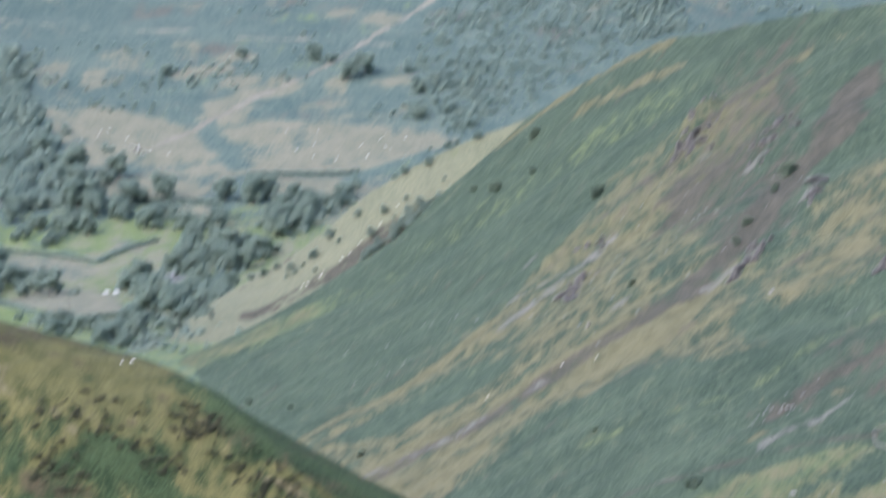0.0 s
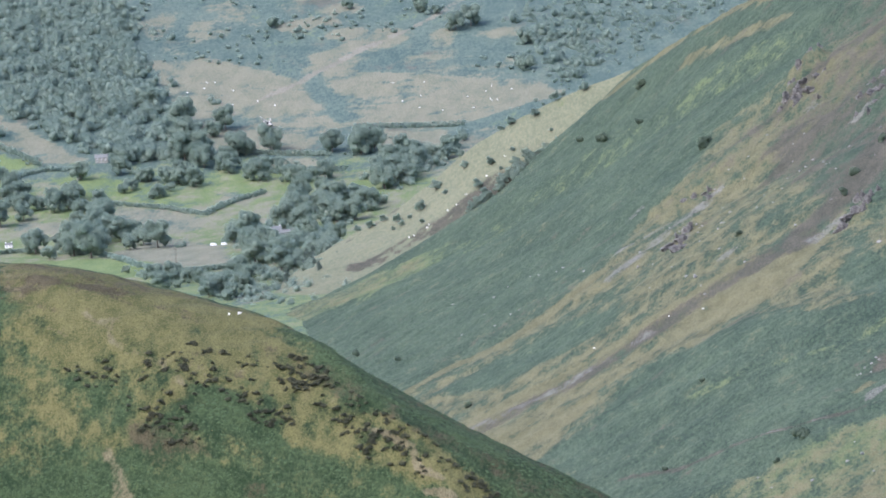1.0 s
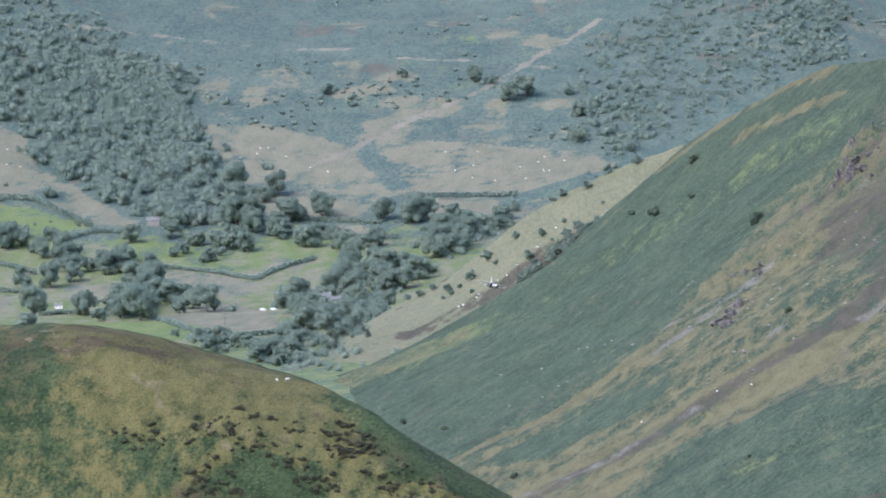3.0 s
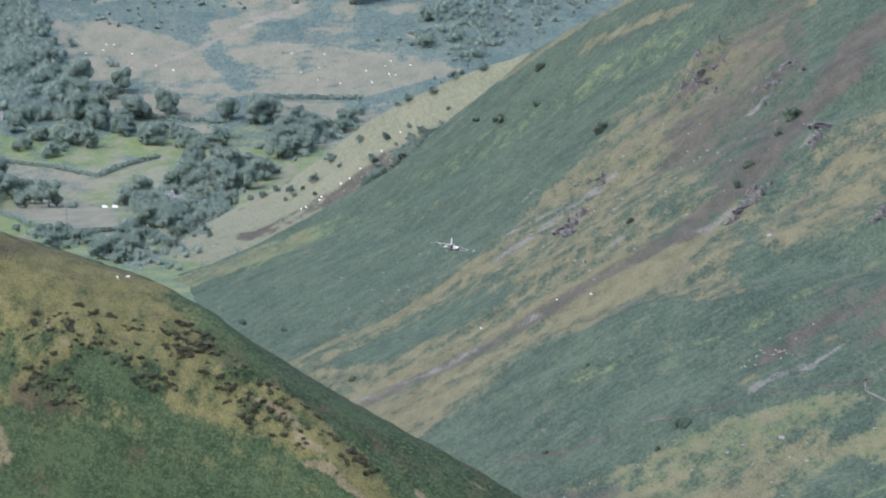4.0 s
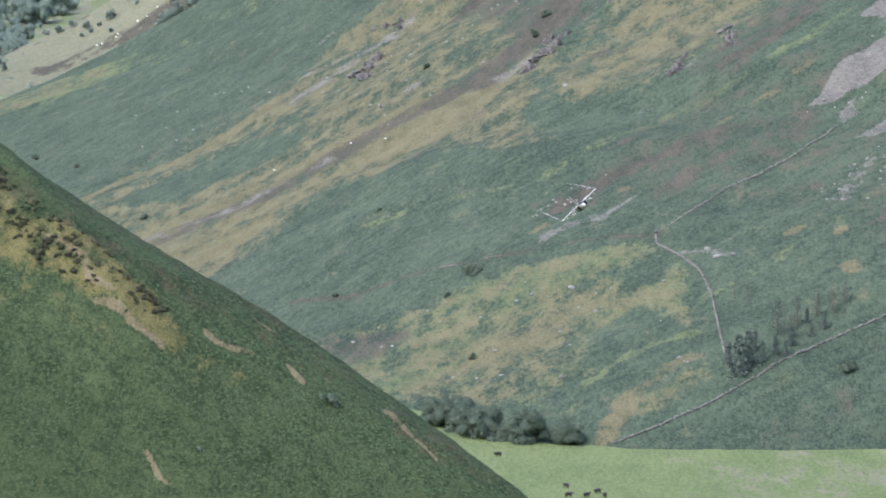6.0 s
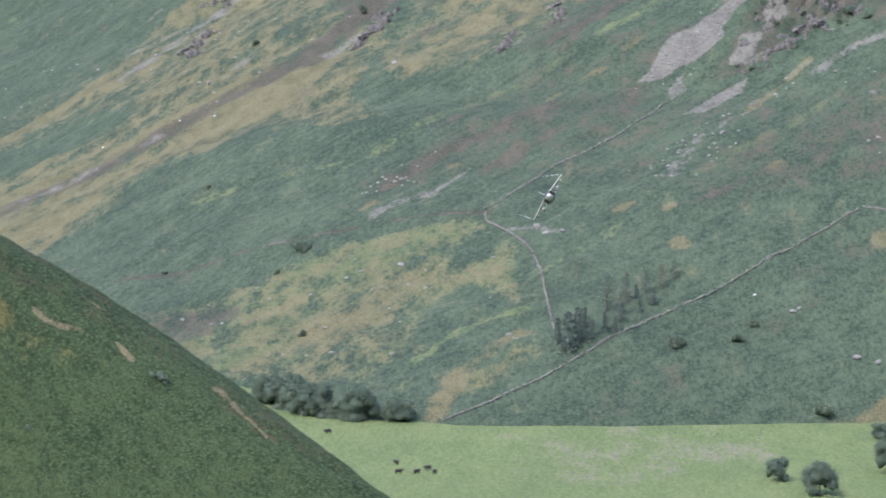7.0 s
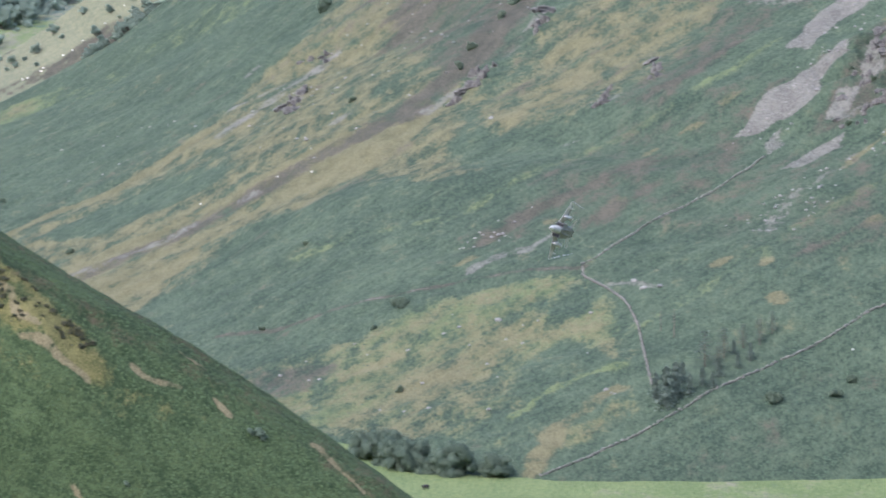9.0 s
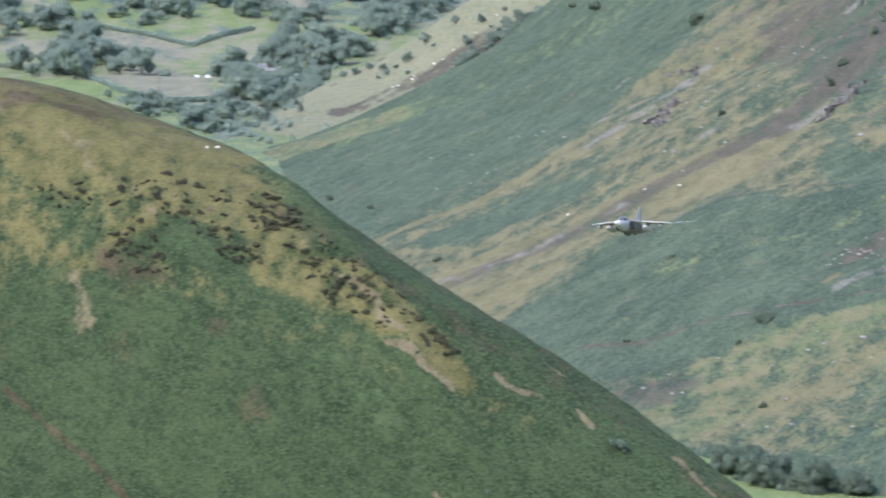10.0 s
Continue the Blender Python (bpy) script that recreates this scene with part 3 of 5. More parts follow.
c.area([(55, 1552), (66, 1566), (78, 1568), (77, 1558), (65, 1550)], BARE, 0.9, 2)
c.area([(45, 1493), (56, 1514), (58, 1503), (53, 1482), (48, 1482)], BARE, 0.66, 2)
c.area([(141, 1530), (151, 1546), (158, 1544), (156, 1533), (147, 1527)], BARE, 0.8, 3)
for pts, w, k in (([(34, 1489), (46, 1502), (57, 1516)], 1.6, 0.66), ([(57, 1518), (68, 1529), (76, 1534)], 2.2, 0.62), ([(76, 1534), (88, 1550), (99, 1562)], 1.6, 0.4), ([(102, 1549), (112, 1557), (122, 1563), (131, 1559)], 3.2, 0.62),
                  ([(-46, 1534), (-36, 1541), (-30, 1541)], 3.4, 0.66), ([(-30, 1541), (-22, 1549), (-10, 1565)], 1.6, 0.66), ([(115, 1514), (130, 1516)], 1.6, 0.55), ([(0, 1474), (6, 1468), (12, 1456)], 2.2, 0.55), ([(51, 1753), (66, 1720), (75, 1718)], 4.0, 0.55)):
    c.line(pts, BARE, w * 1.3, k * 0.78, False, 1.2)
c.line([(99, 1562), (88, 1548), (76, 1532)], STRAW, 3, 0.7, False, 0.6)
c.spots([(41, 1627), (2, 1565), (112, 1417), (125, 1390), (49, 1424), (-22, 1563), (-46, 1567), (45, 1457), (85, 1468), (120, 1509), (122, 1475), (33, 1465), (100, 1483), (-50, 1548), (13, 1611), (26, 1619)], STRAW, 5.5, 0.68)
# the hummocky pasture above the field
c.area([(-139, 1545), (-107, 1508), (-87, 1508), (-62, 1515), (-37, 1510), (-17, 1503), (-7, 1481), (4, 1434), (6, 1390), (7, 1356), (-19, 1340), (-50, 1372), (-80, 1388), (-100, 1425), (-120, 1470)], STRAW, 0.45, 12)
c.area([(-139, 1545), (-107, 1508), (-87, 1508), (-62, 1515), (-37, 1510), (-17, 1503), (-7, 1481), (4, 1434), (6, 1390), (7, 1356), (-19, 1340), (-50, 1372), (-80, 1388), (-100, 1425), (-120, 1470)], GREEN, 0.56, 14, False)
c.area([(-76, 1499), (-54, 1504), (-27, 1506), (-13, 1498), (-24, 1482), (-45, 1474), (-65, 1467)], GREEN, 0.6, 8, False)
c.area([(-59, 1439), (-44, 1459), (-28, 1453), (-31, 1431), (-43, 1414)], GREEN, 0.6, 8, False)
c.area([(-34, 1385), (-28, 1428), (-12, 1442), (2, 1402), (5, 1370), (-15, 1360)], None, 0.75, 8)
c.area([(-45, 1368), (-30, 1350), (-10, 1345), (-20, 1372), (-36, 1392)], None, 0.6, 8)
c.area([(-30, 1480), (-12, 1492), (-4, 1470), (-12, 1450)], None, 0.6, 6)
c.line([(-32, 1375), (-22, 1392), (-10, 1400), (2, 1398)], GREEN, 3.5, 0.7)
c.area([(-136, 1535), (-110, 1508), (-85, 1480), (-96, 1460), (-112, 1462)], HEATHER, 0.42, 8)
c.line([(-138, 1579), (-115, 1553), (-93, 1544), (-74, 1535), (-49, 1526), (-25, 1514), (-11, 1504)], HEATHER, 2.6, 0.72, True, 0.3)
c.line([(-115, 1553), (-93, 1544), (-74, 1535), (-49, 1526), (-25, 1514), (-11, 1504)], BARE, 1.0, 0.36, False, 0.6)
c.line([(-1, 1382), (-16, 1362), (-24, 1333)], STRAW, 6, 0.6)
c.area([(89, 1328), (107, 1341), (126, 1343), (139, 1355), (137, 1330)], STRAW, 0.75, 6)
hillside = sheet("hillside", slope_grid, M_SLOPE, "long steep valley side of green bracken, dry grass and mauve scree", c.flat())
slope_cover = c

spur_g = spur_grid()
c = Cover(spur_g)
c.line([(-356, 2533), (-321, 2560), (-288, 2565), (-263, 2574)], HEATHER, 14, 0.6)
c.line([(-371, 2623), (-349, 2638)], HEATHER, 6, 0.6)
c.line([(-267, 2615), (-227, 2614)], GREEN, 8, 0.3)
spur = sheet("spur", spur_g, M_SPUR, "sunlit grassy spur dotted with small bushes", c.flat((0.5, 0.85), 1.0))

valley_g = valley_grid()
c = Cover(valley_g)
c.c[..., GREEN] = 1.0 * ease(3300, 3050, c.y)
c.c[..., STRAW] = 0.5 * ease(3300, 3050, c.y)
rough = ease(3100, 3350, c.y)
c.c[..., HEATHER] = 0.3 * rough * ease(0.15, 0.8, wobble(c.x, c.y * 0.5, 60, 91) + 0.6 * wobble(c.x, c.y * 0.5, 21, 92))
c.c[..., GREEN] += 0.22 * rough * ease(0.2, 0.8, wobble(c.x, c.y * 0.5, 75, 93) + 0.6 * wobble(c.x, c.y * 0.5, 24, 94))
c.c[..., STRAW] += 0.5 * rough * ease(0.3, 0.95, wobble(c.x, c.y * 0.6, 46, 95) + 0.7 * wobble(c.x, c.y * 0.6, 15, 96) - 0.3 * ease(-700, -800, c.x))
c.c[..., HEATHER] += 0.35 * rough * ease(0.1, 0.8, wobble(c.x, c.y * 0.6, 33, 97) + 0.6 * wobble(c.x, c.y * 0.6, 12, 98))
c.area([(-900, 1000), (700, 1000), (700, 1480), (-300, 1480), (-500, 1300)], GREEN, 0.95, 6)
c.area([(-6, 1312), (34, 1334), (76, 1308), (83, 1281), (31, 1218), (-5, 1217)], STRAW, 0.36, 20, False)
c.area([(-900, 1480), (-200, 1480), (-300, 2500), (-900, 2900)], GREEN, 0.4, 30)
c.area([(-657, 3478), (-588, 3490), (-519, 3433), (-519, 3497), (-470, 3565), (-444, 3537), (-480, 3457), (-346, 3415), (-312, 3378), (-341, 3339), (-379, 3299), (-470, 3307), (-493, 3225),
        (-553, 3247), (-579, 3317), (-610, 3374), (-628, 3443)], STRAW, 0.82, 9)
c.line([(-509, 3435), (-490, 3376), (-470, 3326)], None, 12, 0.9, True)
c.area([(-460, 3293), (-391, 3279), (-391, 3226), (-420, 3226), (-457, 3257)], STRAW, 0.85, 5)
c.area([(-529, 3226), (-476, 3217), (-452, 3175), (-470, 3174), (-524, 3211)], STRAW, 0.8, 5)
c.area([(-815, 3394), (-786, 3404), (-756, 3383), (-745, 3340), (-687, 3276), (-643, 3218), (-677, 3201), (-725, 3255), (-786, 3251)], STRAW, 0.95, 6)
c.area([(-779, 3230), (-722, 3242), (-681, 3204), (-687, 3166), (-730, 3182), (-771, 3189)], GREEN, 0.8, 5)
c.area([(-667, 3175), (-598, 3166), (-529, 3033), (-589, 3117), (-638, 3130)], GREEN, 0.8, 6)
c.area([(-607, 3100), (-527, 3023), (-519, 2978), (-538, 2953), (-587, 3032)], STRAW, 0.6, 5)
c.area([(-663, 3044), (-608, 3023), (-597, 2962), (-655, 3004)], STRAW, 0.7, 5)
c.area([(-569, 2857), (-539, 2940), (-490, 2868), (-464, 2741), (-498, 2727), (-549, 2810)], STRAW, 0.85, 5)
c.area([(-621, 2843), (-569, 2834), (-522, 2779), (-488, 2668), (-518, 2680), (-607, 2772)], GREEN, 1.0, 5)
c.area([(-735, 3020), (-687, 2996), (-673, 2928), (-715, 2932)], STRAW, 0.8, 5)
c.area([(-752, 3098), (-717, 3083), (-712, 3034), (-740, 3044)], GREEN, 0.9, 5)
c.area([(-534, 3118), (-499, 3098), (-506, 3061), (-528, 3079)], STRAW, 0.7, 5)
c.area([(-428, 2544), (-412, 2548), (-400, 2455), (-414, 2440)], STRAW, 0.6, 5)
c.line([(-578, 3314), (-545, 3362), (-521, 3418), (-473, 3521), (-436, 3585), (-411, 3655), (-361, 3800)], BARE, 5, 0.85, False, 0.3)
c.line([(-786, 3700), (-697, 3722), (-606, 3702), (-556, 3714)], BARE, 7, 0.6)
c.line([(-511, 3677), (-459, 3672), (-391, 3657)], BARE, 6, 0.55)
c.spots([(-401, 3735), (-440, 3766), (-493, 3824), (-539, 3576), (-520, 3586), (-494, 3549), (-804, 3526), (-374, 3550), (-426, 3484), (-569, 3810), (-462, 3547), (-508, 3619)], STRAW, 22, 0.75)
c.line([(-648, 2847), (-618, 2860), (-573, 2837)], BARE, 4, 0.8, False, 0.2)
c.line([(-484, 2993), (-453, 2936), (-411, 2747)], BARE, 3, 0.7, False, 0.2)
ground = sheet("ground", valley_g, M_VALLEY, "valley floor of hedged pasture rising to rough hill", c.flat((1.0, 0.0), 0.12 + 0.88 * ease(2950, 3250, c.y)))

c = Cover(far_ridge_grid())
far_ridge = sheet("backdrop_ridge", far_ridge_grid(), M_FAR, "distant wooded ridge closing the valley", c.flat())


# ---- builders ----
rng = np.random.default_rng(7)


def mesh_of(name, verts, faces, material, smooth=False):
    """A mesh from arrays; faces all have the same number of corners."""
    verts, faces = np.asarray(verts, np.float64), np.asarray(faces, np.int64)
    me = bpy.data.meshes.new(name)
    me.vertices.add(len(verts))
    me.vertices.foreach_set("co", verts.ravel())
    me.loops.add(faces.size)
    me.loops.foreach_set("vertex_index", faces.ravel())
    me.polygons.add(len(faces))
    me.polygons.foreach_set("loop_start", np.arange(0, faces.size, faces.shape[1]))
    if smooth:
        me.polygons.foreach_set("use_smooth", np.ones(len(faces), bool))
    me.update(calc_edges=True)
    me.materials.append(material)
    return me


def part(name, bm, material, parent, label=""):
    """Links a bmesh as one mesh object under a thing or a part."""
    me = bpy.data.meshes.new(name)
    bm.to_mesh(me)
    bm.free()
    me.materials.append(material)
    ob = new(name, me)
    ob.parent = parent
    return tagged(ob, label)


def cards(centres, out, size, jitter=0.45):
    """Small bent leaf clumps, four corners each, turned roughly outwards."""
    n = len(centres)
    out = out / (np.linalg.norm(out, axis=1)[:, None] + 1e-9) + rng.normal(0, jitter, (n, 3))
    out /= np.linalg.norm(out, axis=1)[:, None]
    a = np.cross(out, rng.normal(0, 1, (n, 3)))
    a /= np.linalg.norm(a, axis=1)[:, None]
    b = np.cross(out, a)
    s = (size * rng.uniform(0.6, 1.3, n))[:, None]
    v = np.stack([centres - a * s, centres - b * s * 0.8 + out * s * 0.25, centres + a * s, centres + b * s * 0.8 + out * s * 0.25], 1)
    return v.reshape(-1, 3), np.arange(4 * n).reshape(n, 4)


def lump(mid, rad, rough, cuts=2):
    """An uneven closed mass of foliage."""
    bm = bmesh.new()
    bmesh.ops.create_icosphere(bm, subdivisions=cuts, radius=1.0)
    off = Vector(rng.uniform(-50, 50, 3))
    v = np.array([np.array(w.co) * (1 + rough * noise.noise(w.co * 2.3 + off) + rough * 0.8 * noise.noise(w.co * 5.1 + off)) for w in bm.verts]) * rad + mid
    f = np.array([[w.index for w in face.verts] for face in bm.faces])
    bm.free()
    return v, f


def crown_cards(n, wide, high, low, lobes, size, cuts=2, core=0.8):
    """Several overlapping uneven masses, with leaf clumps standing out of them."""
    vs, fs, base = [], [], 0
    for k in range(lobes):
        ang, up = k * 2.4 + rng.uniform(0, 0.8), 0.52 if k == 0 else rng.uniform(0.12, 0.88)
        r = wide * rng.uniform(0.45, 0.78) * math.sqrt(max(0.05, 1 - (up * 1.7 - 0.75) ** 2)) * (k > 0)
        mid = np.array([r * math.cos(ang), r * math.sin(ang), low + (high - low) * up])
        few = 0.62 if k == 0 or lobes < 7 else 0.36
        rad = np.array([wide * few * rng.uniform(0.8, 1.2), wide * few * rng.uniform(0.8, 1.2), (high - low) * few * rng.uniform(0.55, 0.75)])
        v, f = lump(mid, rad * core, 0.55, cuts)
        vs.append(v)
        fs.append(f + base)
        base += len(v)
        d = rng.normal(0, 1, (n // lobes, 3))
        d[:, 2] = np.abs(d[:, 2]) * 1.1 - 0.25
        d /= np.linalg.norm(d, axis=1)[:, None]
        v, q = cards(mid + d * rad * rng.uniform(0.74, 1.16, (len(d), 1)), d + (0, 0, 0.6), size * 0.8, 0.55)
        vs.append(v)
        fs.append(np.concatenate([q[:, [0, 1, 2]], q[:, [0, 2, 3]]]) + base)
        base += len(v)
    return np.concatenate(vs), np.concatenate(fs)


def trunk_bm(height, radius, limbs, spread):
    bm = bmesh.new()

    def limb(a, b, ra, rb):
        a, b = Vector(a), Vector(b)
        m = Matrix.Translation((a + b) / 2) @ (b - a).to_track_quat("Z", "Y").to_matrix().to_4x4()
        bmesh.ops.create_cone(bm, cap_ends=True, segments=7, radius1=ra, radius2=rb, depth=(b - a).length, matrix=m)

    limb((0, 0, -0.6), (0, 0, height * 0.45), radius, radius * 0.7)
    limb((0, 0, height * 0.44), (0.15, 0.1, height * 0.8), radius * 0.7, radius * 0.2)
    for k in range(limbs):
        a = k * 2.4
        limb((0, 0, height * (0.3 + 0.07 * k)), (spread * math.cos(a), spread * math.sin(a), height * (0.55 + 0.06 * k)), radius * 0.45, radius * 0.12)
    return bm


def tree(name, label, height, wide, low, lobes, n, leaf, size, bark=M_BARK):
    ob = tagged(new(name), label, "tree", "valley trees")
    part("trunk", trunk_bm(height, height * 0.03, 5, wide * 0.5), bark, ob)
    v, f = crown_cards(n, wide, height, low, lobes, size, 2, 0.68)
    crown = new("crown", mesh_of("crown", v, f, leaf, True))
    crown.parent = ob
    return ob


def conifer(name, label, height, wide, low):
    """A dense dark tree, broad at the foot, with an uneven edge."""
    ob = tagged(new(name), label, "tree", "conifers")
    part("trunk", trunk_bm(height, height * 0.022, 0, 0), M_BARK, ob)
    z = np.sort(rng.uniform(low, height, 900))
    k = (z - low) / (height - low)
    a = rng.uniform(0, 6.283, len(z))
    r = wide * (1 - k) ** 0.5 * (0.55 + 0.45 * np.sin(z * 3.1 + 2 * np.sin(a * 2))) * rng.uniform(0.25, 1.0, len(z))
    c = np.stack([r * np.cos(a), r * np.sin(a), z - r * 0.25], 1)
    v, f = cards(c, np.stack([np.cos(a), np.sin(a), np.full(len(z), 0.4)], 1), height * 0.034)
    crown = new("crown", mesh_of("crown", v, f, M_NEEDLE))
    crown.parent = ob
    return ob


def open_larch(name, label, height, spread, first, levels, twigs):
    """A straight trunk with level, thinly leaved branches in tiers."""
    ob = tagged(new(name), label, "tree", "conifers")
    bm = bmesh.new()
    tips = []

    def limb(a, b, ra, rb):
        a, b = Vector(a), Vector(b)
        m = Matrix.Translation((a + b) / 2) @ (b - a).to_track_quat("Z", "Y").to_matrix().to_4x4()
        bmesh.ops.create_cone(bm, cap_ends=True, segments=6, radius1=ra, radius2=rb, depth=(b - a).length, matrix=m)

    limb((0, 0, -0.6), (0.1, 0, height), 0.24, 0.06)
    for k in range(levels):
        z = first + (height - first) * k / max(1, levels - 1) * 0.96
        for j in range(4):
            a = k * 1.1 + j * 1.57 + rng.uniform(-0.3, 0.3)
            n = spread * (1 - 0.6 * k / levels) * rng.uniform(0.5, 1.1)
            end = np.array((n * math.cos(a), n * math.sin(a), z + 0.08 * n))
            limb((0, 0, z), end, 0.07, 0.03)
            tips += [np.array((0, 0, z)) + (end - (0, 0, z)) * w + rng.normal(0, 0.14, 3) for w in rng.uniform(0.3, 1.0, twigs)]
    part("trunk", bm, M_BARK, ob)
    if tips:
        tips = np.array(tips)
        v, f = cards(tips, np.tile((0.0, 0.0, 1.0), (len(tips), 1)), 0.3)
        crown = new("crown", mesh_of("crown", v, f, M_NEEDLE))
        crown.parent = ob
    return ob


def bush_mesh(wide, high, n, leaf, size, core=0.7):
    v, f = crown_cards(n, wide, high, -0.2 * high, 5, size, 1, core)
    return mesh_of("bush", v, f, leaf)


def z_on(grid, x, y):
    gx, gy, gz = grid
    k = np.argmin((gx - x) ** 2 + (gy - y) ** 2)
    return float(gz.ravel()[k])


def at_pose(x, y, z, turn=0.0, scale=1.0):
    return Matrix.LocRotScale((x, y, z), Euler((0, 0, turn)), (scale, scale, scale))


def scatter(pts, n):
    """n random places inside an outline in plan."""
    p = np.array(pts)
    lo, hi = p.min(0), p.max(0)
    got = np.zeros((0, 2))
    while len(got) < n:
        q = rng.uniform(lo, hi, (n * 4, 2))
        got = np.concatenate([got, q[within(q[:, 0], q[:, 1], list(pts)) > 0]])
    return got[:n]


def merged(name, shapes, places, material, label, kind="stuff", smooth=False):
    """Many small alike shapes, too many to count, as one mesh. places: x, y, z, scale, turn."""
    vs, fs, base = [], [], 0
    which = rng.integers(0, len(shapes), len(places))
    for k, (v, f) in enumerate(shapes):
        p = places[which == k]
        c, s = np.cos(p[:, 4])[:, None], np.sin(p[:, 4])[:, None]
        x = (v[None, :, 0] * c - v[None, :, 1] * s) * p[:, 3:4] + p[:, 0:1]
        y = (v[None, :, 0] * s + v[None, :, 1] * c) * p[:, 3:4] + p[:, 1:2]
        z = v[None, :, 2] * p[:, 3:4] + p[:, 2:3]
        vs.append(np.stack([x, y, z], -1).reshape(-1, 3))
        fs.append((f[None] + (np.arange(len(p)) * len(v))[:, None, None] + base).reshape(-1, f.shape[1]))
        base += len(p) * len(v)
    return tagged(new(name, mesh_of(name, np.concatenate(vs), np.concatenate(fs), material, smooth)), label, kind=kind)


# ---- bracken and grass on the hills ----
def frond_shape(size):
    """A low uneven clump: a ring of drooping tips round a raised middle."""
    n = 5
    a = np.arange(n) * 6.2832 / n + rng.uniform(-0.3, 0.3, n)
    r = size * rng.uniform(0.6, 1.15, n)
    ring = np.stack([r * np.cos(a), r * np.sin(a), rng.uniform(-0.25, 0.05, n) * size], 1)
    a2 = a + 0.4
    inner = np.stack([0.5 * r * np.cos(a2), 0.5 * r * np.sin(a2), rng.uniform(0.18, 0.34, n) * size], 1)
    v = np.concatenate([ring, inner, [(0, 0, 0.36 * size)]])
    k, m = np.arange(n), (np.arange(n) + 1) % n
    f = np.concatenate([np.stack([k, m, n + k], 1), np.stack([m, n + m, n + k], 1), np.stack([n + k, n + m, np.full(n, 2 * n)], 1)])
    return v, f


def sow(grid, mask, n, lo, hi):
    """n places on a grid's vertices, drawn by the mask, with scale and turn."""
    w = np.clip(mask, 0, None).ravel()
    k = rng.choice(len(w), n, p=w / w.sum())
    cols = grid[0].shape[1]
    k = np.minimum(k, len(w) - cols - 2)
    a, b = rng.uniform(0, 1, n), rng.uniform(0, 1, n)
    x, y, z = ((f[k] * (1 - a) + f[k + 1] * a) * (1 - b) + (f[k + cols] * (1 - a) + f[k + cols + 1] * a) * b for f in (g.ravel() for g in grid))
    return np.stack([x, y, z - 0.15, rng.uniform(lo, hi, n), rng.uniform(0, 6.283, n)], 1)


cov = np.clip(near_cover.c, 0, 1)
bare = cov[..., STRAW] + cov[..., BARE] * 1.5 + cov[..., HEATHER]
rows_v = np.arange(near_grid[0].shape[0])[:, None] / 299.0
front = (rows_v > 0.25) * (rows_v < 1.03) * (near_grid[0] > -330)
merged("bracken_near", [frond_shape(0.46) for k in range(7)], sow(near_grid, np.clip(0.6 - bare, 0, 1) * front, 46000, 0.5, 1.5), M_FROND, "dense green bracken fronds on the near hill", smooth=True)
merged("dry_grass_near", [frond_shape(0.34) for k in range(5)], sow(near_grid, np.clip(cov[..., STRAW] - 0.3, 0, 1) * front, 14000, 0.5, 1.1), M_TUFT, "dry golden grass tufts on the near hill")
cov = np.clip(slope_cover.c, 0, 1)
bare = cov[..., STRAW] * 1.2 + cov[..., BARE] * 2 + cov[..., HEATHER]
rows_v = np.arange(slope_grid[0].shape[0])[:, None] / 379.0
front = (rows_v > 0.02) * (rows_v < 1.0) * (slope_grid[0] < 330)
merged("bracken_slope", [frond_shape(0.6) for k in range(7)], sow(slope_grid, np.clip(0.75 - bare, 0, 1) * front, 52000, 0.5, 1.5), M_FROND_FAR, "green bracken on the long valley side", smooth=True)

# ---- gorse on the near hill ----
gorse_kinds = [bush_mesh(1.1, 1.15, 150, M_GORSE, 0.2, 0.5) for k in range(6)]
gorse_beds = (([(-162, 1000), (-151, 993), (-135, 975), (-123, 966), (-126, 958), (-142, 970), (-160, 986)], 60), ([(-125, 962), (-117, 962), (-108, 956), (-113, 951)], 26), ([(-193, 991), (-179, 1000), (-161, 992), (-148, 986), (-159, 978), (-171, 979), (-188, 981)], 70), ([(-147, 979), (-138, 978), (-125, 961), (-125, 955), (-135, 959), (-145, 967)], 46),
              ([(-196, 980), (-180, 979), (-172, 967), (-186, 969)], 40), ([(-161, 1000), (-151, 993), (-146, 985), (-155, 982)], 22), ([(-213, 993), (-197, 995), (-191, 981), (-205, 987)], 16), ([(-172, 981), (-157, 978), (-153, 971), (-164, 971)], 30))
for pts, n in gorse_beds:
    for x, y in scatter(pts, int(n * 1.15)):
        ob = tagged(new("gorse_bush", gorse_kinds[int(rng.integers(0, 6))]), "low dark gorse bush on dry hill grass", "bush", "gorse bushes")
        ob.matrix_world = at_pose(x, y, z_on(near_grid, x, y), rng.uniform(0, 6), rng.uniform(0.3, 0.85))
dark_bush = bush_mesh(0.9, 1.1, 220, M_LEAF_NEAR, 0.18)
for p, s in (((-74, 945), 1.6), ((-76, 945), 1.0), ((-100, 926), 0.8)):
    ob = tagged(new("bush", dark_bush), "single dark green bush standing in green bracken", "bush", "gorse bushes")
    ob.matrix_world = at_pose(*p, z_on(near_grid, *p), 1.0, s)

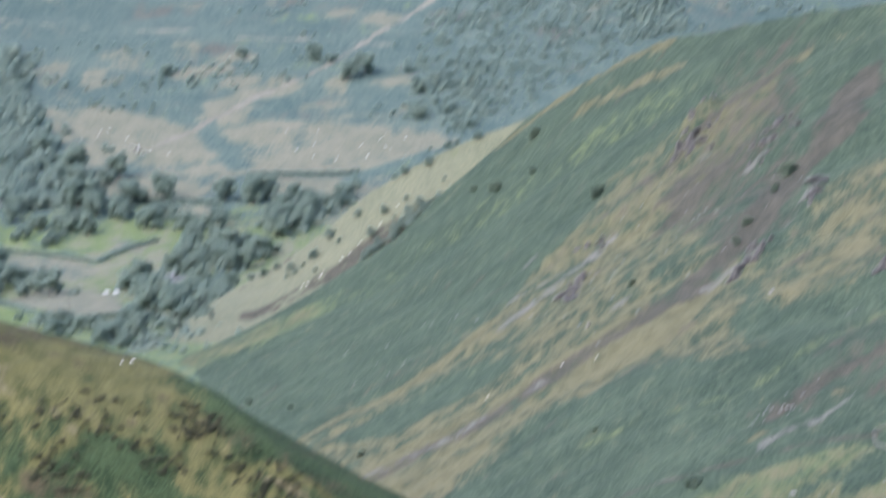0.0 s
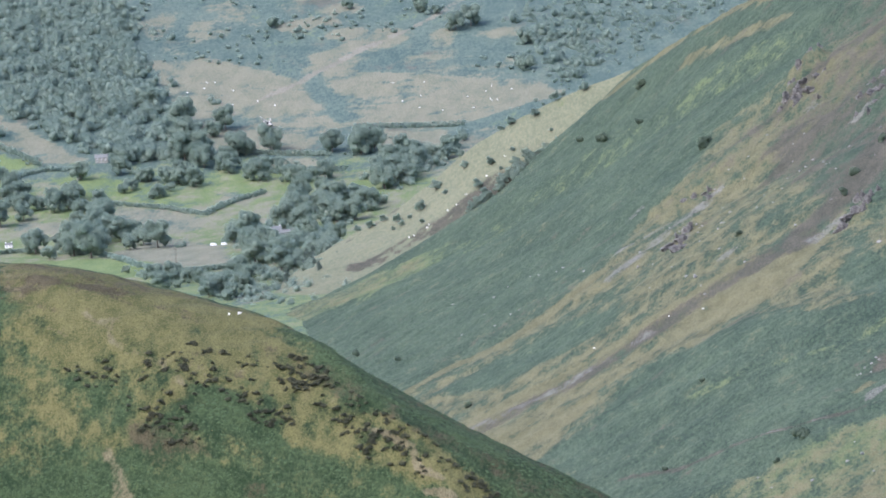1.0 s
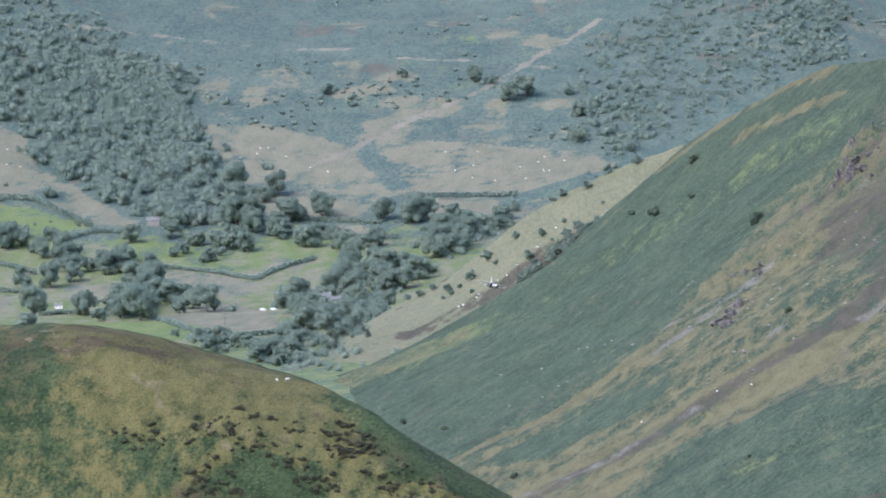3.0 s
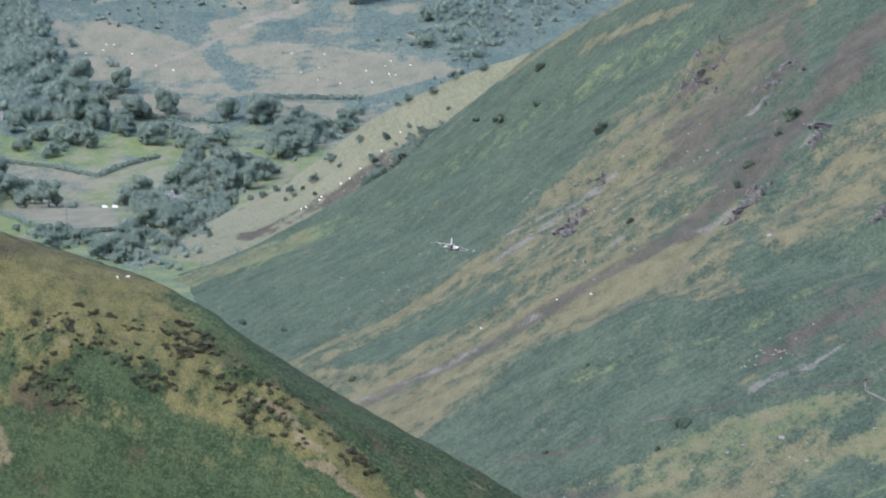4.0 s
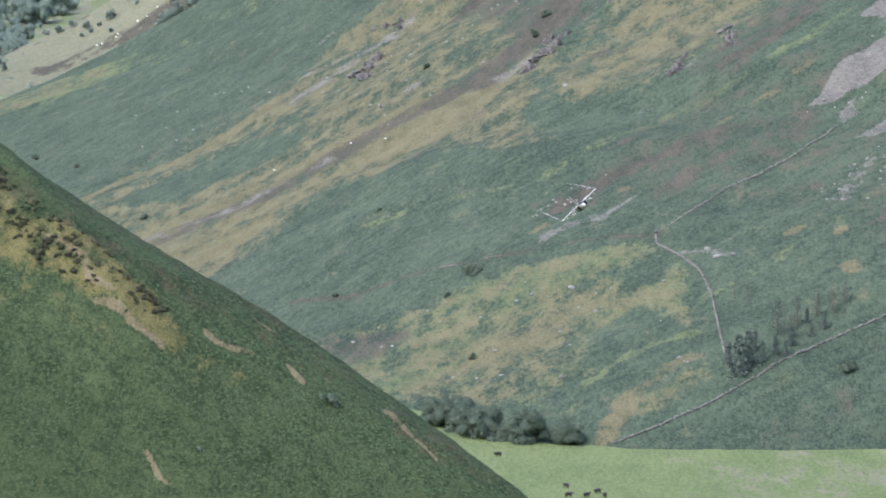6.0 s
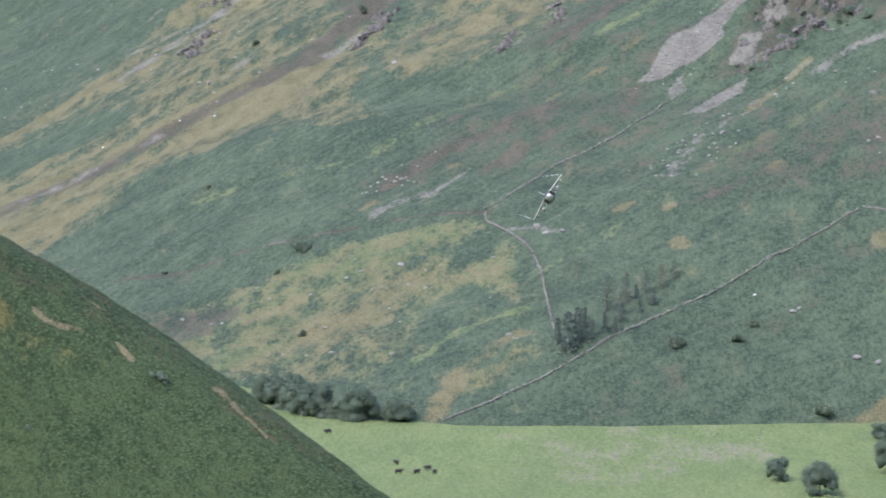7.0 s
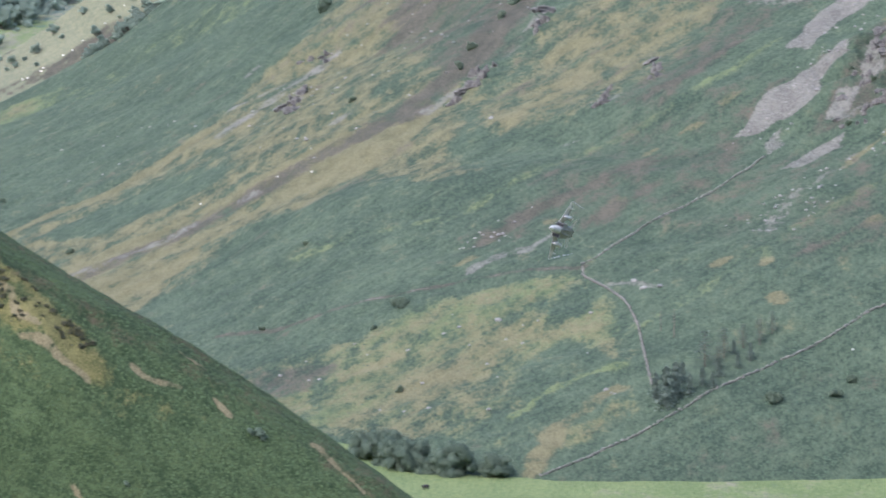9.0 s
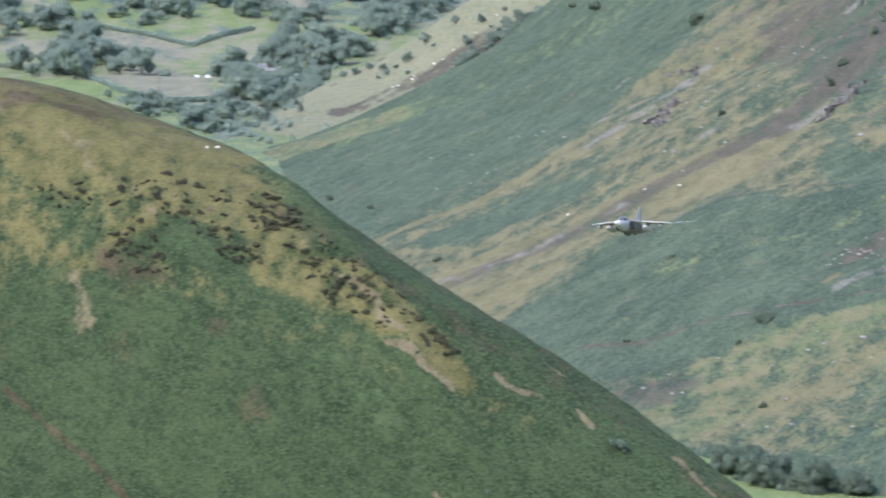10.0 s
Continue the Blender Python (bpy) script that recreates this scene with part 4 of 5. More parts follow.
# ---- shrubs on the valley side ----
shrub_kinds = [bush_mesh(2.3, 2.9, 520, M_SHRUB, 0.28) for k in range(4)]
for p, s in (((-72, 1520), 1.5), ((47, 1363), 1.3), ((66, 1366), 1.0), ((-107, 1862), 0.9), ((-134, 2103), 1.4), ((-221, 1844), 0.9), ((-302, 2105), 1.1), ((-42, 1910), 1.8), ((-47, 1888), 1.2),
             ((-58, 1856), 1.3), ((-62, 1834), 1.2), ((-39, 1914), 1.3), ((115, 1588), 1.3), ((113, 1366), 1.1), ((-199, 2333), 1.7), ((-215, 2386), 1.2), ((-177, 2299), 1.1), ((-133, 2106), 1.5),
             ((-181, 2377), 1.6), ((-199, 2340), 1.3), ((90, 1334), 1.5), ((-68, 1434), 0.7), ((-80, 1509), 0.6), ((-112, 1647), 0.6), ((71, 1374), 0.9), ((-121, 1562), 0.7), ((-273, 2031), 0.9)):
    ob = tagged(new("shrub", shrub_kinds[int(rng.integers(0, 4))]), "dark rounded shrub alone on a bracken slope", "shrub", "slope shrubs")
    ob.matrix_world = at_pose(*p, z_on(slope_grid, *p), rng.uniform(0, 6), s * 0.82)

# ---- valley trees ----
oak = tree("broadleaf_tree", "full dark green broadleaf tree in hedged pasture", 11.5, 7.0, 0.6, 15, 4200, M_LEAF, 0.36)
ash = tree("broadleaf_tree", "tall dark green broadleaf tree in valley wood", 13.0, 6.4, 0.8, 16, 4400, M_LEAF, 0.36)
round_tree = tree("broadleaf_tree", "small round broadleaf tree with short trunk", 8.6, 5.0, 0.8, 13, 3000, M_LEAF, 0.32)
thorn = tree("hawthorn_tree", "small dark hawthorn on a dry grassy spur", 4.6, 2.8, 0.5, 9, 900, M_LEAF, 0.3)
# nearer trees, darker because less haze is put into their leaves
edge_tree = tree("alder_tree", "dark green tree at the foot of a bracken slope", 10.0, 5.4, 0.6, 15, 3600, M_LEAF_NEAR, 0.28)
low_edge_tree = tree("alder_tree", "low bushy dark green tree beside a green field", 6.5, 4.8, 0.2, 12, 2600, M_LEAF_NEAR, 0.26)
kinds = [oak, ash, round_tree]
field_kinds = [edge_tree, low_edge_tree]
used = {}


CLEARINGS = ((-467, 2921), (-492, 2868), (-644, 2939), (-615, 2992), (-632, 3216))


def open_ground(x, y):
    """Whether a place lies in a farm's own clearing."""
    return any(abs(x - a * y / b) < 11 and b - 85 < y < b + 9 for a, b in CLEARINGS)


def plant(kind, x, y, z, scale):
    if open_ground(x, y) and scale > 0.3:
        return
    m = at_pose(x, y, z - 0.2, rng.uniform(0, 6), scale / kind.scale.x)
    if kind.name in used:
        copy_thing(kind, m)
    else:
        used[kind.name] = True
        kind.matrix_world = m


for pts, n, s in (([(-766, 3165), (-734, 3175), (-696, 3146), (-677, 3098), (-717, 3113), (-756, 3118)], 9, 1.15), ([(-696, 3146), (-627, 3126), (-596, 3065), (-607, 3015), (-667, 3047), (-698, 3046)], 11, 1.15), ([(-627, 3059), (-581, 3026), (-539, 2916), (-560, 2830), (-602, 2877)], 9, 1.2), ([(-537, 2742), (-460, 2621), (-430, 2646), (-397, 2556), (-396, 2425), (-443, 2520)], 10, 0.55),
                  ([(-628, 3206), (-596, 3276), (-559, 3296), (-549, 3323), (-525, 3220), (-538, 3142), (-595, 3147)], 16, 1.25),
                  ([(-520, 3188), (-472, 3196), (-445, 3112), (-470, 3058), (-509, 3110)], 11, 1.05), ([(-628, 3149), (-559, 3183), (-538, 3142), (-578, 3097)], 11, 1.0),
                  ([(-488, 2995), (-450, 3054), (-420, 3062), (-401, 3188), (-411, 3041), (-420, 2942), (-450, 2918)], 20, 1.1),
                  ([(-497, 2934), (-460, 2941), (-411, 2881), (-377, 2627), (-391, 2551), (-445, 2683)], 24, 1.15),
                  ([(-518, 2657), (-478, 2643), (-430, 2595), (-406, 2479), (-423, 2452), (-469, 2551)], 16, 0.85),
                  ([(-429, 3153), (-401, 3214), (-371, 3267), (-375, 3211), (-395, 3134), (-407, 3073)], 16, 0.95),
                  ([(-653, 3064), (-629, 3061), (-595, 3021), (-563, 2856), (-599, 2872)], 12, 1.1), ([(-440, 3235), (-389, 3230), (-375, 3272), (-401, 3140), (-430, 3133)], 12, 1.0)):
    for x, y in scatter(pts, int(n * 1.35)):
        plant(kinds[int(rng.integers(0, 3))], x, y, valley_height(x, y), s * rng.uniform(0.7, 1.2))
for p, s in (((-514, 3242), 1.25), ((-531, 3240), 1.1), ((-469, 3236), 1.1), ((-447, 3225), 1.25), ((-438, 3232), 1.1), ((-618, 3357), 1.5), ((-588, 3310), 1.3), ((-564, 2949), 1.2), ((-549, 2907), 1.3), ((-535, 2881), 1.2),
             ((-569, 2936), 1.1), ((-569, 2834), 1.4), ((-588, 2876), 1.3), ((-608, 2940), 1.2), ((-616, 2889), 1.1), ((-598, 2846), 0.9), ((-651, 2898), 1.2), ((-630, 2781), 0.9), ((-685, 3018), 1.1), ((-667, 3024), 1.1),
             ((-694, 3161), 1.0), ((-716, 3166), 0.9), ((-736, 3148), 0.9), ((-756, 3152), 0.9), ((-638, 3164), 0.9), ((-734, 3175), 0.7), ((-488, 2803), 0.7), ((-652, 3081), 1.0), ((-655, 3044), 0.8), ((-669, 3110), 0.9),
             ((-411, 3558), 1.0), ((-400, 3570), 1.15), ((-353, 3516), 1.1), ((-347, 3440), 1.1), ((-443, 3606), 0.9), ((-556, 3571), 0.9), ((-502, 3618), 0.8), ((-430, 3604), 0.7), ((-786, 3259), 1.1), ((-723, 2969), 1.2)):
    plant(kinds[int(rng.integers(0, 3))], *p, valley_height(*p), s * 1.2)
for p, s in (((-248, 2614), 1.1), ((-244, 2618), 0.8), ((-231, 2610), 1.0), ((-275, 2616), 1.2), ((-260, 2610), 1.0), ((-282, 2620), 0.6), ((-280, 2617), 0.6), ((-286, 2590), 0.9), ((-307, 2628), 0.9),
             ((-303, 2608), 0.9), ((-321, 2614), 1.3), ((-329, 2600), 1.3), ((-292, 2573), 1.2), ((-285, 2588), 0.8), ((-344, 2608), 1.0), ((-354, 2624), 0.9), ((-362, 2624), 1.0), ((-372, 2640), 0.9)):
    plant(thorn, *p, z_on(spur_g, *p), s)
for x, y in scatter([(-369, 2604), (-328, 2626), (-283, 2612), (-238, 2604), (-248, 2583), (-288, 2565), (-327, 2559)], 9):
    plant(thorn, x, y, z_on(spur_g, x, y), rng.uniform(0.35, 0.8))
# a dark row of bushes below the spur
for k in range(40):
    a, b = (-294, 2555), (-247, 2577)
    w = k / 39.0
    x, y = a[0] + (b[0] - a[0]) * w + rng.normal(0, 3), a[1] + (b[1] - a[1]) * w + rng.normal(0, 5)
    plant(thorn, x, y, z_on(spur_g, x, y), rng.uniform(0.8, 1.4))
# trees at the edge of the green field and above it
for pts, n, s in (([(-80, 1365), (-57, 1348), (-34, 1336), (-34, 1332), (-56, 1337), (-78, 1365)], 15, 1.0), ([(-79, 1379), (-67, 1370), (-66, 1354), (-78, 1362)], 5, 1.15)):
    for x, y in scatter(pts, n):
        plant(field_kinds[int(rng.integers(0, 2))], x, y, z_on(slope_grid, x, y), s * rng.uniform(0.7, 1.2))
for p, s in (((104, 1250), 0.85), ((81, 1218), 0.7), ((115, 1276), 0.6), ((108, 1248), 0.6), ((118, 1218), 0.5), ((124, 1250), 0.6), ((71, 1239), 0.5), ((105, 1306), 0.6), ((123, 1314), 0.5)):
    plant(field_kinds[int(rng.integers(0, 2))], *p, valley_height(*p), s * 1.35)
fir = conifer("conifer", "dense dark conifer beside a dry stone wall", 11.5, 4.6, 0.3)
larch = open_larch("larch_tree", "thin larch with level open branches", 11.0, 3.6, 2.5, 9, 9)
snag = open_larch("dead_tree", "bare pale tree trunk with broken branch stubs", 9.0, 0.9, 5.0, 3, 0)
for p, s, k in (((15, 1364), 1.1, fir), ((18, 1369), 0.95, fir), ((12, 1370), 0.7, fir), ((22, 1369), 0.6, fir), ((26, 1373), 0.5, fir), ((31, 1379), 0.55, fir), ((29, 1372), 0.4, fir), ((37, 1384), 0.42, fir), ((41, 1389), 0.5, fir), ((36, 1394), 0.4, fir),
                ((20, 1377), 0.6, fir), ((27, 1388), 1.0, larch), ((33, 1392), 0.85, larch), ((44, 1399), 0.75, larch), ((48, 1404), 0.65, larch), ((39, 1398), 0.7, larch), ((31, 1384), 0.7, larch), ((18, 1414), 1.0, snag), ((14, 1421), 0.7, snag)):
    plant(k, *p, z_on(slope_grid, *p), s)
for x, y in scatter([(-432, 2647), (-414, 2700), (-391, 2727), (-371, 2586), (-385, 2506), (-408, 2535)], 12):
    plant(fir, x, y, valley_height(x, y), rng.uniform(0.9, 1.25))

# ---- far woods ----
wood_shapes = [crown_cards(290, 5.8, 10.5, -1.0, 3, 0.55, 1, 0.66) for k in range(9)]


def woods(name, outlines, label):
    out = []
    for pts, n, s in outlines:
        for x, y in scatter(pts, n) + rng.normal(0, 1, (n, 2)) * np.where(rng.uniform(0, 1, (n, 1)) < 0.1, 22, 4):
            if not open_ground(x, y):
                out.append((x, y, float(valley_height(x, y)) - 2.6, s * rng.uniform(0.6, 1.2), rng.uniform(0, 6.283)))
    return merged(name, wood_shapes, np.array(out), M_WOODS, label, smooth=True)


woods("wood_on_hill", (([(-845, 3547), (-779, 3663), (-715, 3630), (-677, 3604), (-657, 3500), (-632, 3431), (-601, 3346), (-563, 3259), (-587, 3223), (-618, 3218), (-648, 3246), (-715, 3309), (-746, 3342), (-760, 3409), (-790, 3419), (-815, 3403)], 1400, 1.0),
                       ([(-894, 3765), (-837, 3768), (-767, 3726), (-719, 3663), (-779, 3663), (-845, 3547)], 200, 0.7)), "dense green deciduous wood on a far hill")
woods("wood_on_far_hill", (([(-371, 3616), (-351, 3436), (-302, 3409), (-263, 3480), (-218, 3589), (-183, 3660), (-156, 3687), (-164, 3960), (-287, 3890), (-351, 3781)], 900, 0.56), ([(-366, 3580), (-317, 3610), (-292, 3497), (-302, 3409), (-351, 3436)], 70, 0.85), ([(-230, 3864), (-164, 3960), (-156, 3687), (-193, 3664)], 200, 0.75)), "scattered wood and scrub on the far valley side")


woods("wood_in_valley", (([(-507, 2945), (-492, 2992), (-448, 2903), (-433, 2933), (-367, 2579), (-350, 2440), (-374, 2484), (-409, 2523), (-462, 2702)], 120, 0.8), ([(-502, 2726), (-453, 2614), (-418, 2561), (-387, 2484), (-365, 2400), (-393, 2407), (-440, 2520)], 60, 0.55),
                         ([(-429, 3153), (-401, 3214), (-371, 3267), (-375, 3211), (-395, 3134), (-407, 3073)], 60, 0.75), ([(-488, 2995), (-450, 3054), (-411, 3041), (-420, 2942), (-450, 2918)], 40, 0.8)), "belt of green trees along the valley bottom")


k = rng.uniform((-1150, 3000), (150, 4350), (9000, 2))
k = k[(wobble(k[:, 0], k[:, 1], 120, 81) + 0.7 * wobble(k[:, 0], k[:, 1], 45, 82) > 0.2)]
straw = within(k[:, 0], k[:, 1], [(-657, 3478), (-524, 3466), (-346, 3415), (-312, 3378), (-379, 3299), (-493, 3225), (-553, 3247), (-610, 3374)]) < 0
k = k[straw & (k[:, 1] > 3150)]
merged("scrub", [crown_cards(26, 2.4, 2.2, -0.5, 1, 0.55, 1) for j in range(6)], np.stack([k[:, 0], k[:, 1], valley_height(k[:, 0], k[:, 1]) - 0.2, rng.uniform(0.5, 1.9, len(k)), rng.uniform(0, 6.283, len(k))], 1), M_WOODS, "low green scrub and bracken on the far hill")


# ---- hedges ----
def hedge(pts, high, label):
    line = curve([(*p, 0) for p in pts], 200)
    size = np.hypot(*(line[1:, :2] - line[:-1, :2]).T).sum()
    n = int(size / 0.07)
    k = rng.integers(0, 200, n)
    x, y = line[k, 0] + rng.normal(0, 1.1, n), line[k, 1] + rng.normal(0, 1.1, n)
    c = np.stack([x, y, valley_height(x, y) + rng.uniform(0.1, 1.3 * high, n)], 1)
    v, f = cards(c, np.stack([rng.normal(0, 1, n), rng.normal(0, 1, n), np.full(n, 0.8)], 1), 0.75)
    tagged(new("hedge", mesh_of("hedge", v, f, M_LEAF)), label, "hedge", "field hedges")


for pts, h in (([(-786, 3248), (-753, 3250), (-724, 3252), (-697, 3225), (-672, 3197)], 3.2), ([(-460, 3297), (-420, 3292), (-379, 3292)], 2.8), ([(-537, 3241), (-501, 3232), (-470, 3225)], 2.8), ([(-771, 3185), (-746, 3179), (-723, 3163)], 3.0),
               ([(-605, 3091), (-564, 3062), (-529, 3033)], 2.2), ([(-736, 3024), (-711, 3015), (-686, 3005)], 2.6), ([(-687, 3162), (-669, 3185), (-638, 3188)], 2.2), ([(-647, 2893), (-626, 2900), (-578, 2869)], 2.0), ([(-510, 2673), (-468, 2629), (-430, 2561)], 3.5), ([(-529, 3033), (-516, 3077), (-499, 3103)], 2.6), ([(-754, 3102), (-717, 3094), (-687, 3070)], 2.6), ([(-569, 2857), (-498, 2709), (-460, 2705)], 2.4), ([(-519, 3178), (-487, 3176), (-451, 3171)], 2.8)):
    hedge(pts, h, "dark hawthorn hedge between pasture fields")


# ---- dry stone walls ----
def stone_shapes():
    out = []
    for k in range(5):
        v = np.array([(x, y, z) for x in (-1, 1) for y in (-1, 1) for z in (-1, 1)], float) * (0.42, 0.30, 0.24)
        v += rng.normal(0, 0.05, v.shape)
        out.append((v, np.array([(0, 1, 3, 2), (4, 6, 7, 5), (0, 4, 5, 1), (2, 3, 7, 6), (0, 2, 6, 4), (1, 5, 7, 3)])))
    return out


def dry_wall(pts, courses, label):
    line = curve([(*p, 0) for p in pts], 400)
    step = np.hypot(*(line[1:, :2] - line[:-1, :2]).T)
    along = np.concatenate([[0], np.cumsum(step)])
    d = np.arange(0, along[-1], 0.62)
    x, y = np.interp(d, along, line[:, 0]), np.interp(d, along, line[:, 1])
    turn = np.arctan2(np.gradient(y), np.gradient(x))
    box = (slope_grid[0] > x.min() - 8) & (slope_grid[0] < x.max() + 8) & (slope_grid[1] > y.min() - 8) & (slope_grid[1] < y.max() + 8)
    gx, gy, gz = (g[box] for g in slope_grid)
    z = np.array([gz[np.argmin((gx - a) ** 2 + (gy - b) ** 2)] for a, b in zip(x, y)])
    z = np.convolve(np.pad(z, 4, "edge"), np.ones(9) / 9, "valid")
    places = []
    for k in range(courses):
        keep = rng.uniform(0, 1, len(d)) > 0.14 + 0.16 * k
        for a, b, c0, t in zip(x[keep], y[keep], z[keep], turn[keep]):
            places.append((a + rng.normal(0, 0.12), b + rng.normal(0, 0.12), c0 + 0.1 + 0.34 * k + rng.normal(0, 0.06), rng.uniform(0.6, 0.95), t + rng.normal(0, 0.25)))
    ob = merged("dry_stone_wall", stone_shapes(), np.array(places), M_WALL, label, "")
    return tagged(ob, "", "wall", "dry stone walls")


dry_wall([(-11, 1506), (-5, 1511), (10, 1529), (40, 1553), (51, 1570)], 2, "pale dry stone wall climbing a bracken slope")
dry_wall([(-11, 1504), (-10, 1494), (-5, 1479), (3, 1455), (7, 1428), (9, 1400), (11, 1378)], 2, "tumbled dry stone wall winding down to conifers")
dry_wall([(-22, 1331), (-12, 1337), (1, 1347), (14, 1357), (33, 1373), (49, 1386), (67, 1399), (87, 1416), (108, 1433)], 2, "long grey dry stone wall running up the valley side")
dry_wall([(108, 1433), (119, 1426), (132, 1418), (144, 1412)], 2, "grey dry stone wall along a bracken slope")
dry_wall([(137, 1520), (139, 1502), (147, 1479), (134, 1460), (122, 1447)], 2, "broken line of pale wall stones on steep ground")


# ---- rocks ----
def rock_mesh(name, size, squash, material, rough=0.28, cuts=3):
    bm = bmesh.new()
    bmesh.ops.create_icosphere(bm, subdivisions=cuts, radius=1.0)
    off = Vector(rng.uniform(-50, 50, 3))
    for v in bm.verts:
        k = noise.noise(v.co * 1.3 + off) * rough * 1.6 + noise.noise(v.co * 3.6 + off) * rough + abs(noise.noise(v.co * 7 + off)) * rough * 0.7
        v.co = Vector((v.co.x * squash[0], v.co.y * squash[1], v.co.z * squash[2])) * (1 + k) * size
    me = bpy.data.meshes.new(name)
    bm.to_mesh(me)
    bm.free()
    me.materials.append(material)
    return me


crag_kinds = [rock_mesh("rock_outcrop", 1.0, (1.9, 0.9, 0.9), M_ROCK, 0.5, 4) for k in range(2)] + [rock_mesh("rock_outcrop", 0.8, (0.8, 0.9, 1.7), M_ROCK, 0.5, 4) for k in range(4)]
boulder_kinds = [rock_mesh("boulder", 1.0, (1.2, 0.9, 0.7), M_PALE_ROCK, 0.2, 2) for k in range(4)]


def outcrop(x, y, s, label):
    ob = tagged(new("rock_outcrop", crag_kinds[int(rng.integers(0, 6))]), label, "rock", "rock outcrops")
    ob.matrix_world = Matrix.LocRotScale((x, y, z_on(slope_grid, x, y) - 0.45 * s), Euler((rng.uniform(-0.2, 0.2), rng.uniform(-0.2, 0.2), 0.65 + rng.normal(0, 0.3))), (s, s, s))


for pts, n, lo, hi in (([(73, 1577), (81, 1613), (93, 1639), (107, 1639), (122, 1627), (119, 1581), (98, 1573), (85, 1565)], 72, 0.7, 1.9),
                       ([(-141, 1946), (-136, 1986), (-128, 1919), (-134, 1908)], 9, 1.2, 2.8), ([(-65, 1790), (-57, 1816), (-43, 1814), (-53, 1793)], 12, 1.2, 2.6), ([(-35, 1830), (-30, 1864), (-25, 1855), (-32, 1827)], 8, 1.2, 2.5),
                       ([(-98, 2073), (-82, 2137), (-71, 2118), (-77, 2048)], 24, 0.9, 2.4), ([(-65, 1991), (-41, 2028), (-35, 1953), (-54, 1945)], 16, 0.9, 2.3), ([(122, 1546), (132, 1565), (131, 1547)], 8, 1.0, 2.4),
                       ([(11, 1693), (16, 1741), (18, 1689)], 5, 1.0, 2.4), ([(-9, 1679), (-2, 1709), (1, 1673)], 6, 1.0, 2.4), ([(141, 1569), (152, 1600), (162, 1590), (152, 1546)], 14, 1.2, 3.0), ([(-144, 2038), (-124, 2022), (-121, 2006)], 7, 0.8, 1.8)):
    for x, y in scatter(pts, n):
        outcrop(x, y, rng.uniform(lo, hi), "weathered mauve-grey rock outcrop on the valley side")
for pts, n in (([(-171, 1987), (-103, 2055), (-35, 1891), (-92, 1794), (-137, 1784)], 60), ([(-119, 1501), (-46, 1501), (5, 1443), (-1, 1364), (-62, 1393)], 26), ([(-57, 1567), (-27, 1599), (-35, 1561)], 18),
               ([(28, 1499), (80, 1549), (100, 1563), (60, 1469)], 40), ([(101, 1546), (158, 1551), (151, 1477), (115, 1453)], 40), ([(38, 1589), (87, 1688), (106, 1691), (65, 1586)], 40), ([(-270, 2141), (-200, 2124), (-177, 2001), (-238, 2001)], 14)):
    for x, y in scatter(pts, n):
        s = rng.uniform(0.25, 0.7)
        ob = tagged(new("boulder", boulder_kinds[int(rng.integers(0, 4))]), "pale lichened boulder lying on the slope", "boulder", "boulders")
        ob.matrix_world = at_pose(x, y, z_on(slope_grid, x, y) + 0.15, rng.uniform(0, 6), s)
for p, s in (((-38, 1473), 1.1), ((116, 1362), 2.0), ((83, 1379), 0.9), ((85, 1380), 0.8), ((107, 1355), 1.0), ((101, 1358), 1.2), ((-3, 1382), 0.8), ((-47, 1736), 1.2), ((-124, 1834), 1.0), ((14, 1457), 0.9), ((9, 1461), 1.2), ((6, 1472), 1.2)):
    ob = tagged(new("boulder", boulder_kinds[0]), "large pale boulder standing out of bracken", "boulder", "boulders")
    ob.matrix_world = at_pose(*p, z_on(slope_grid, *p) + 0.2, rng.uniform(0, 6), s)


for x, y in scatter([(70, 1571), (80, 1614), (94, 1642), (123, 1632), (121, 1576), (98, 1567)], 20):
    ob = tagged(new("shrub", shrub_kinds[int(rng.integers(0, 4))]), "low green shrub growing between crag rocks", "shrub", "crag shrubs")
    ob.matrix_world = at_pose(x, y, z_on(slope_grid, x, y) - 0.2, rng.uniform(0, 6), rng.uniform(0.3, 0.75))


# ---- loose stones on the screes ----
cov = np.clip(slope_cover.c, 0, 1)
merged("scree_stones", stone_shapes(), sow(slope_grid, np.clip(cov[..., BARE] - 0.42, 0, 1) * (slope_grid[0] < 200), 9000, 0.25, 0.85), M_SCREE, "loose pale stones lying on the screes")


# ---- animals ----
def beast(name, label, coat, face, group, long, tall):
    ob = tagged(new(name), label, name, group)
    bm = bmesh.new()
    bmesh.ops.create_uvsphere(bm, u_segments=12, v_segments=8, radius=1.0, matrix=Matrix.LocRotScale((0, 0, tall * 0.62), None, (long * 0.5, long * 0.24, tall * 0.32)))
    for v in bm.verts:
        v.co += v.co.normalized() * noise.noise(v.co * 6) * 0.05
    part("body", bm, coat, ob)
    bm = bmesh.new()
    bmesh.ops.create_uvsphere(bm, u_segments=8, v_segments=6, radius=1.0, matrix=Matrix.LocRotScale((long * 0.58, 0, tall * 0.72), Euler((0, 0.5, 0)), (long * 0.17, long * 0.08, tall * 0.13)))
    part("head", bm, face, ob)
    for sx in (-1, 1):
        for sy in (-1, 1):
            bm = bmesh.new()
            bmesh.ops.create_cone(bm, cap_ends=True, segments=6, radius1=long * 0.035, radius2=long * 0.055, depth=tall * 0.45, matrix=Matrix.Translation((sx * long * 0.32, sy * long * 0.12, tall * 0.22)))
            part("leg", bm, face, ob)
    return ob


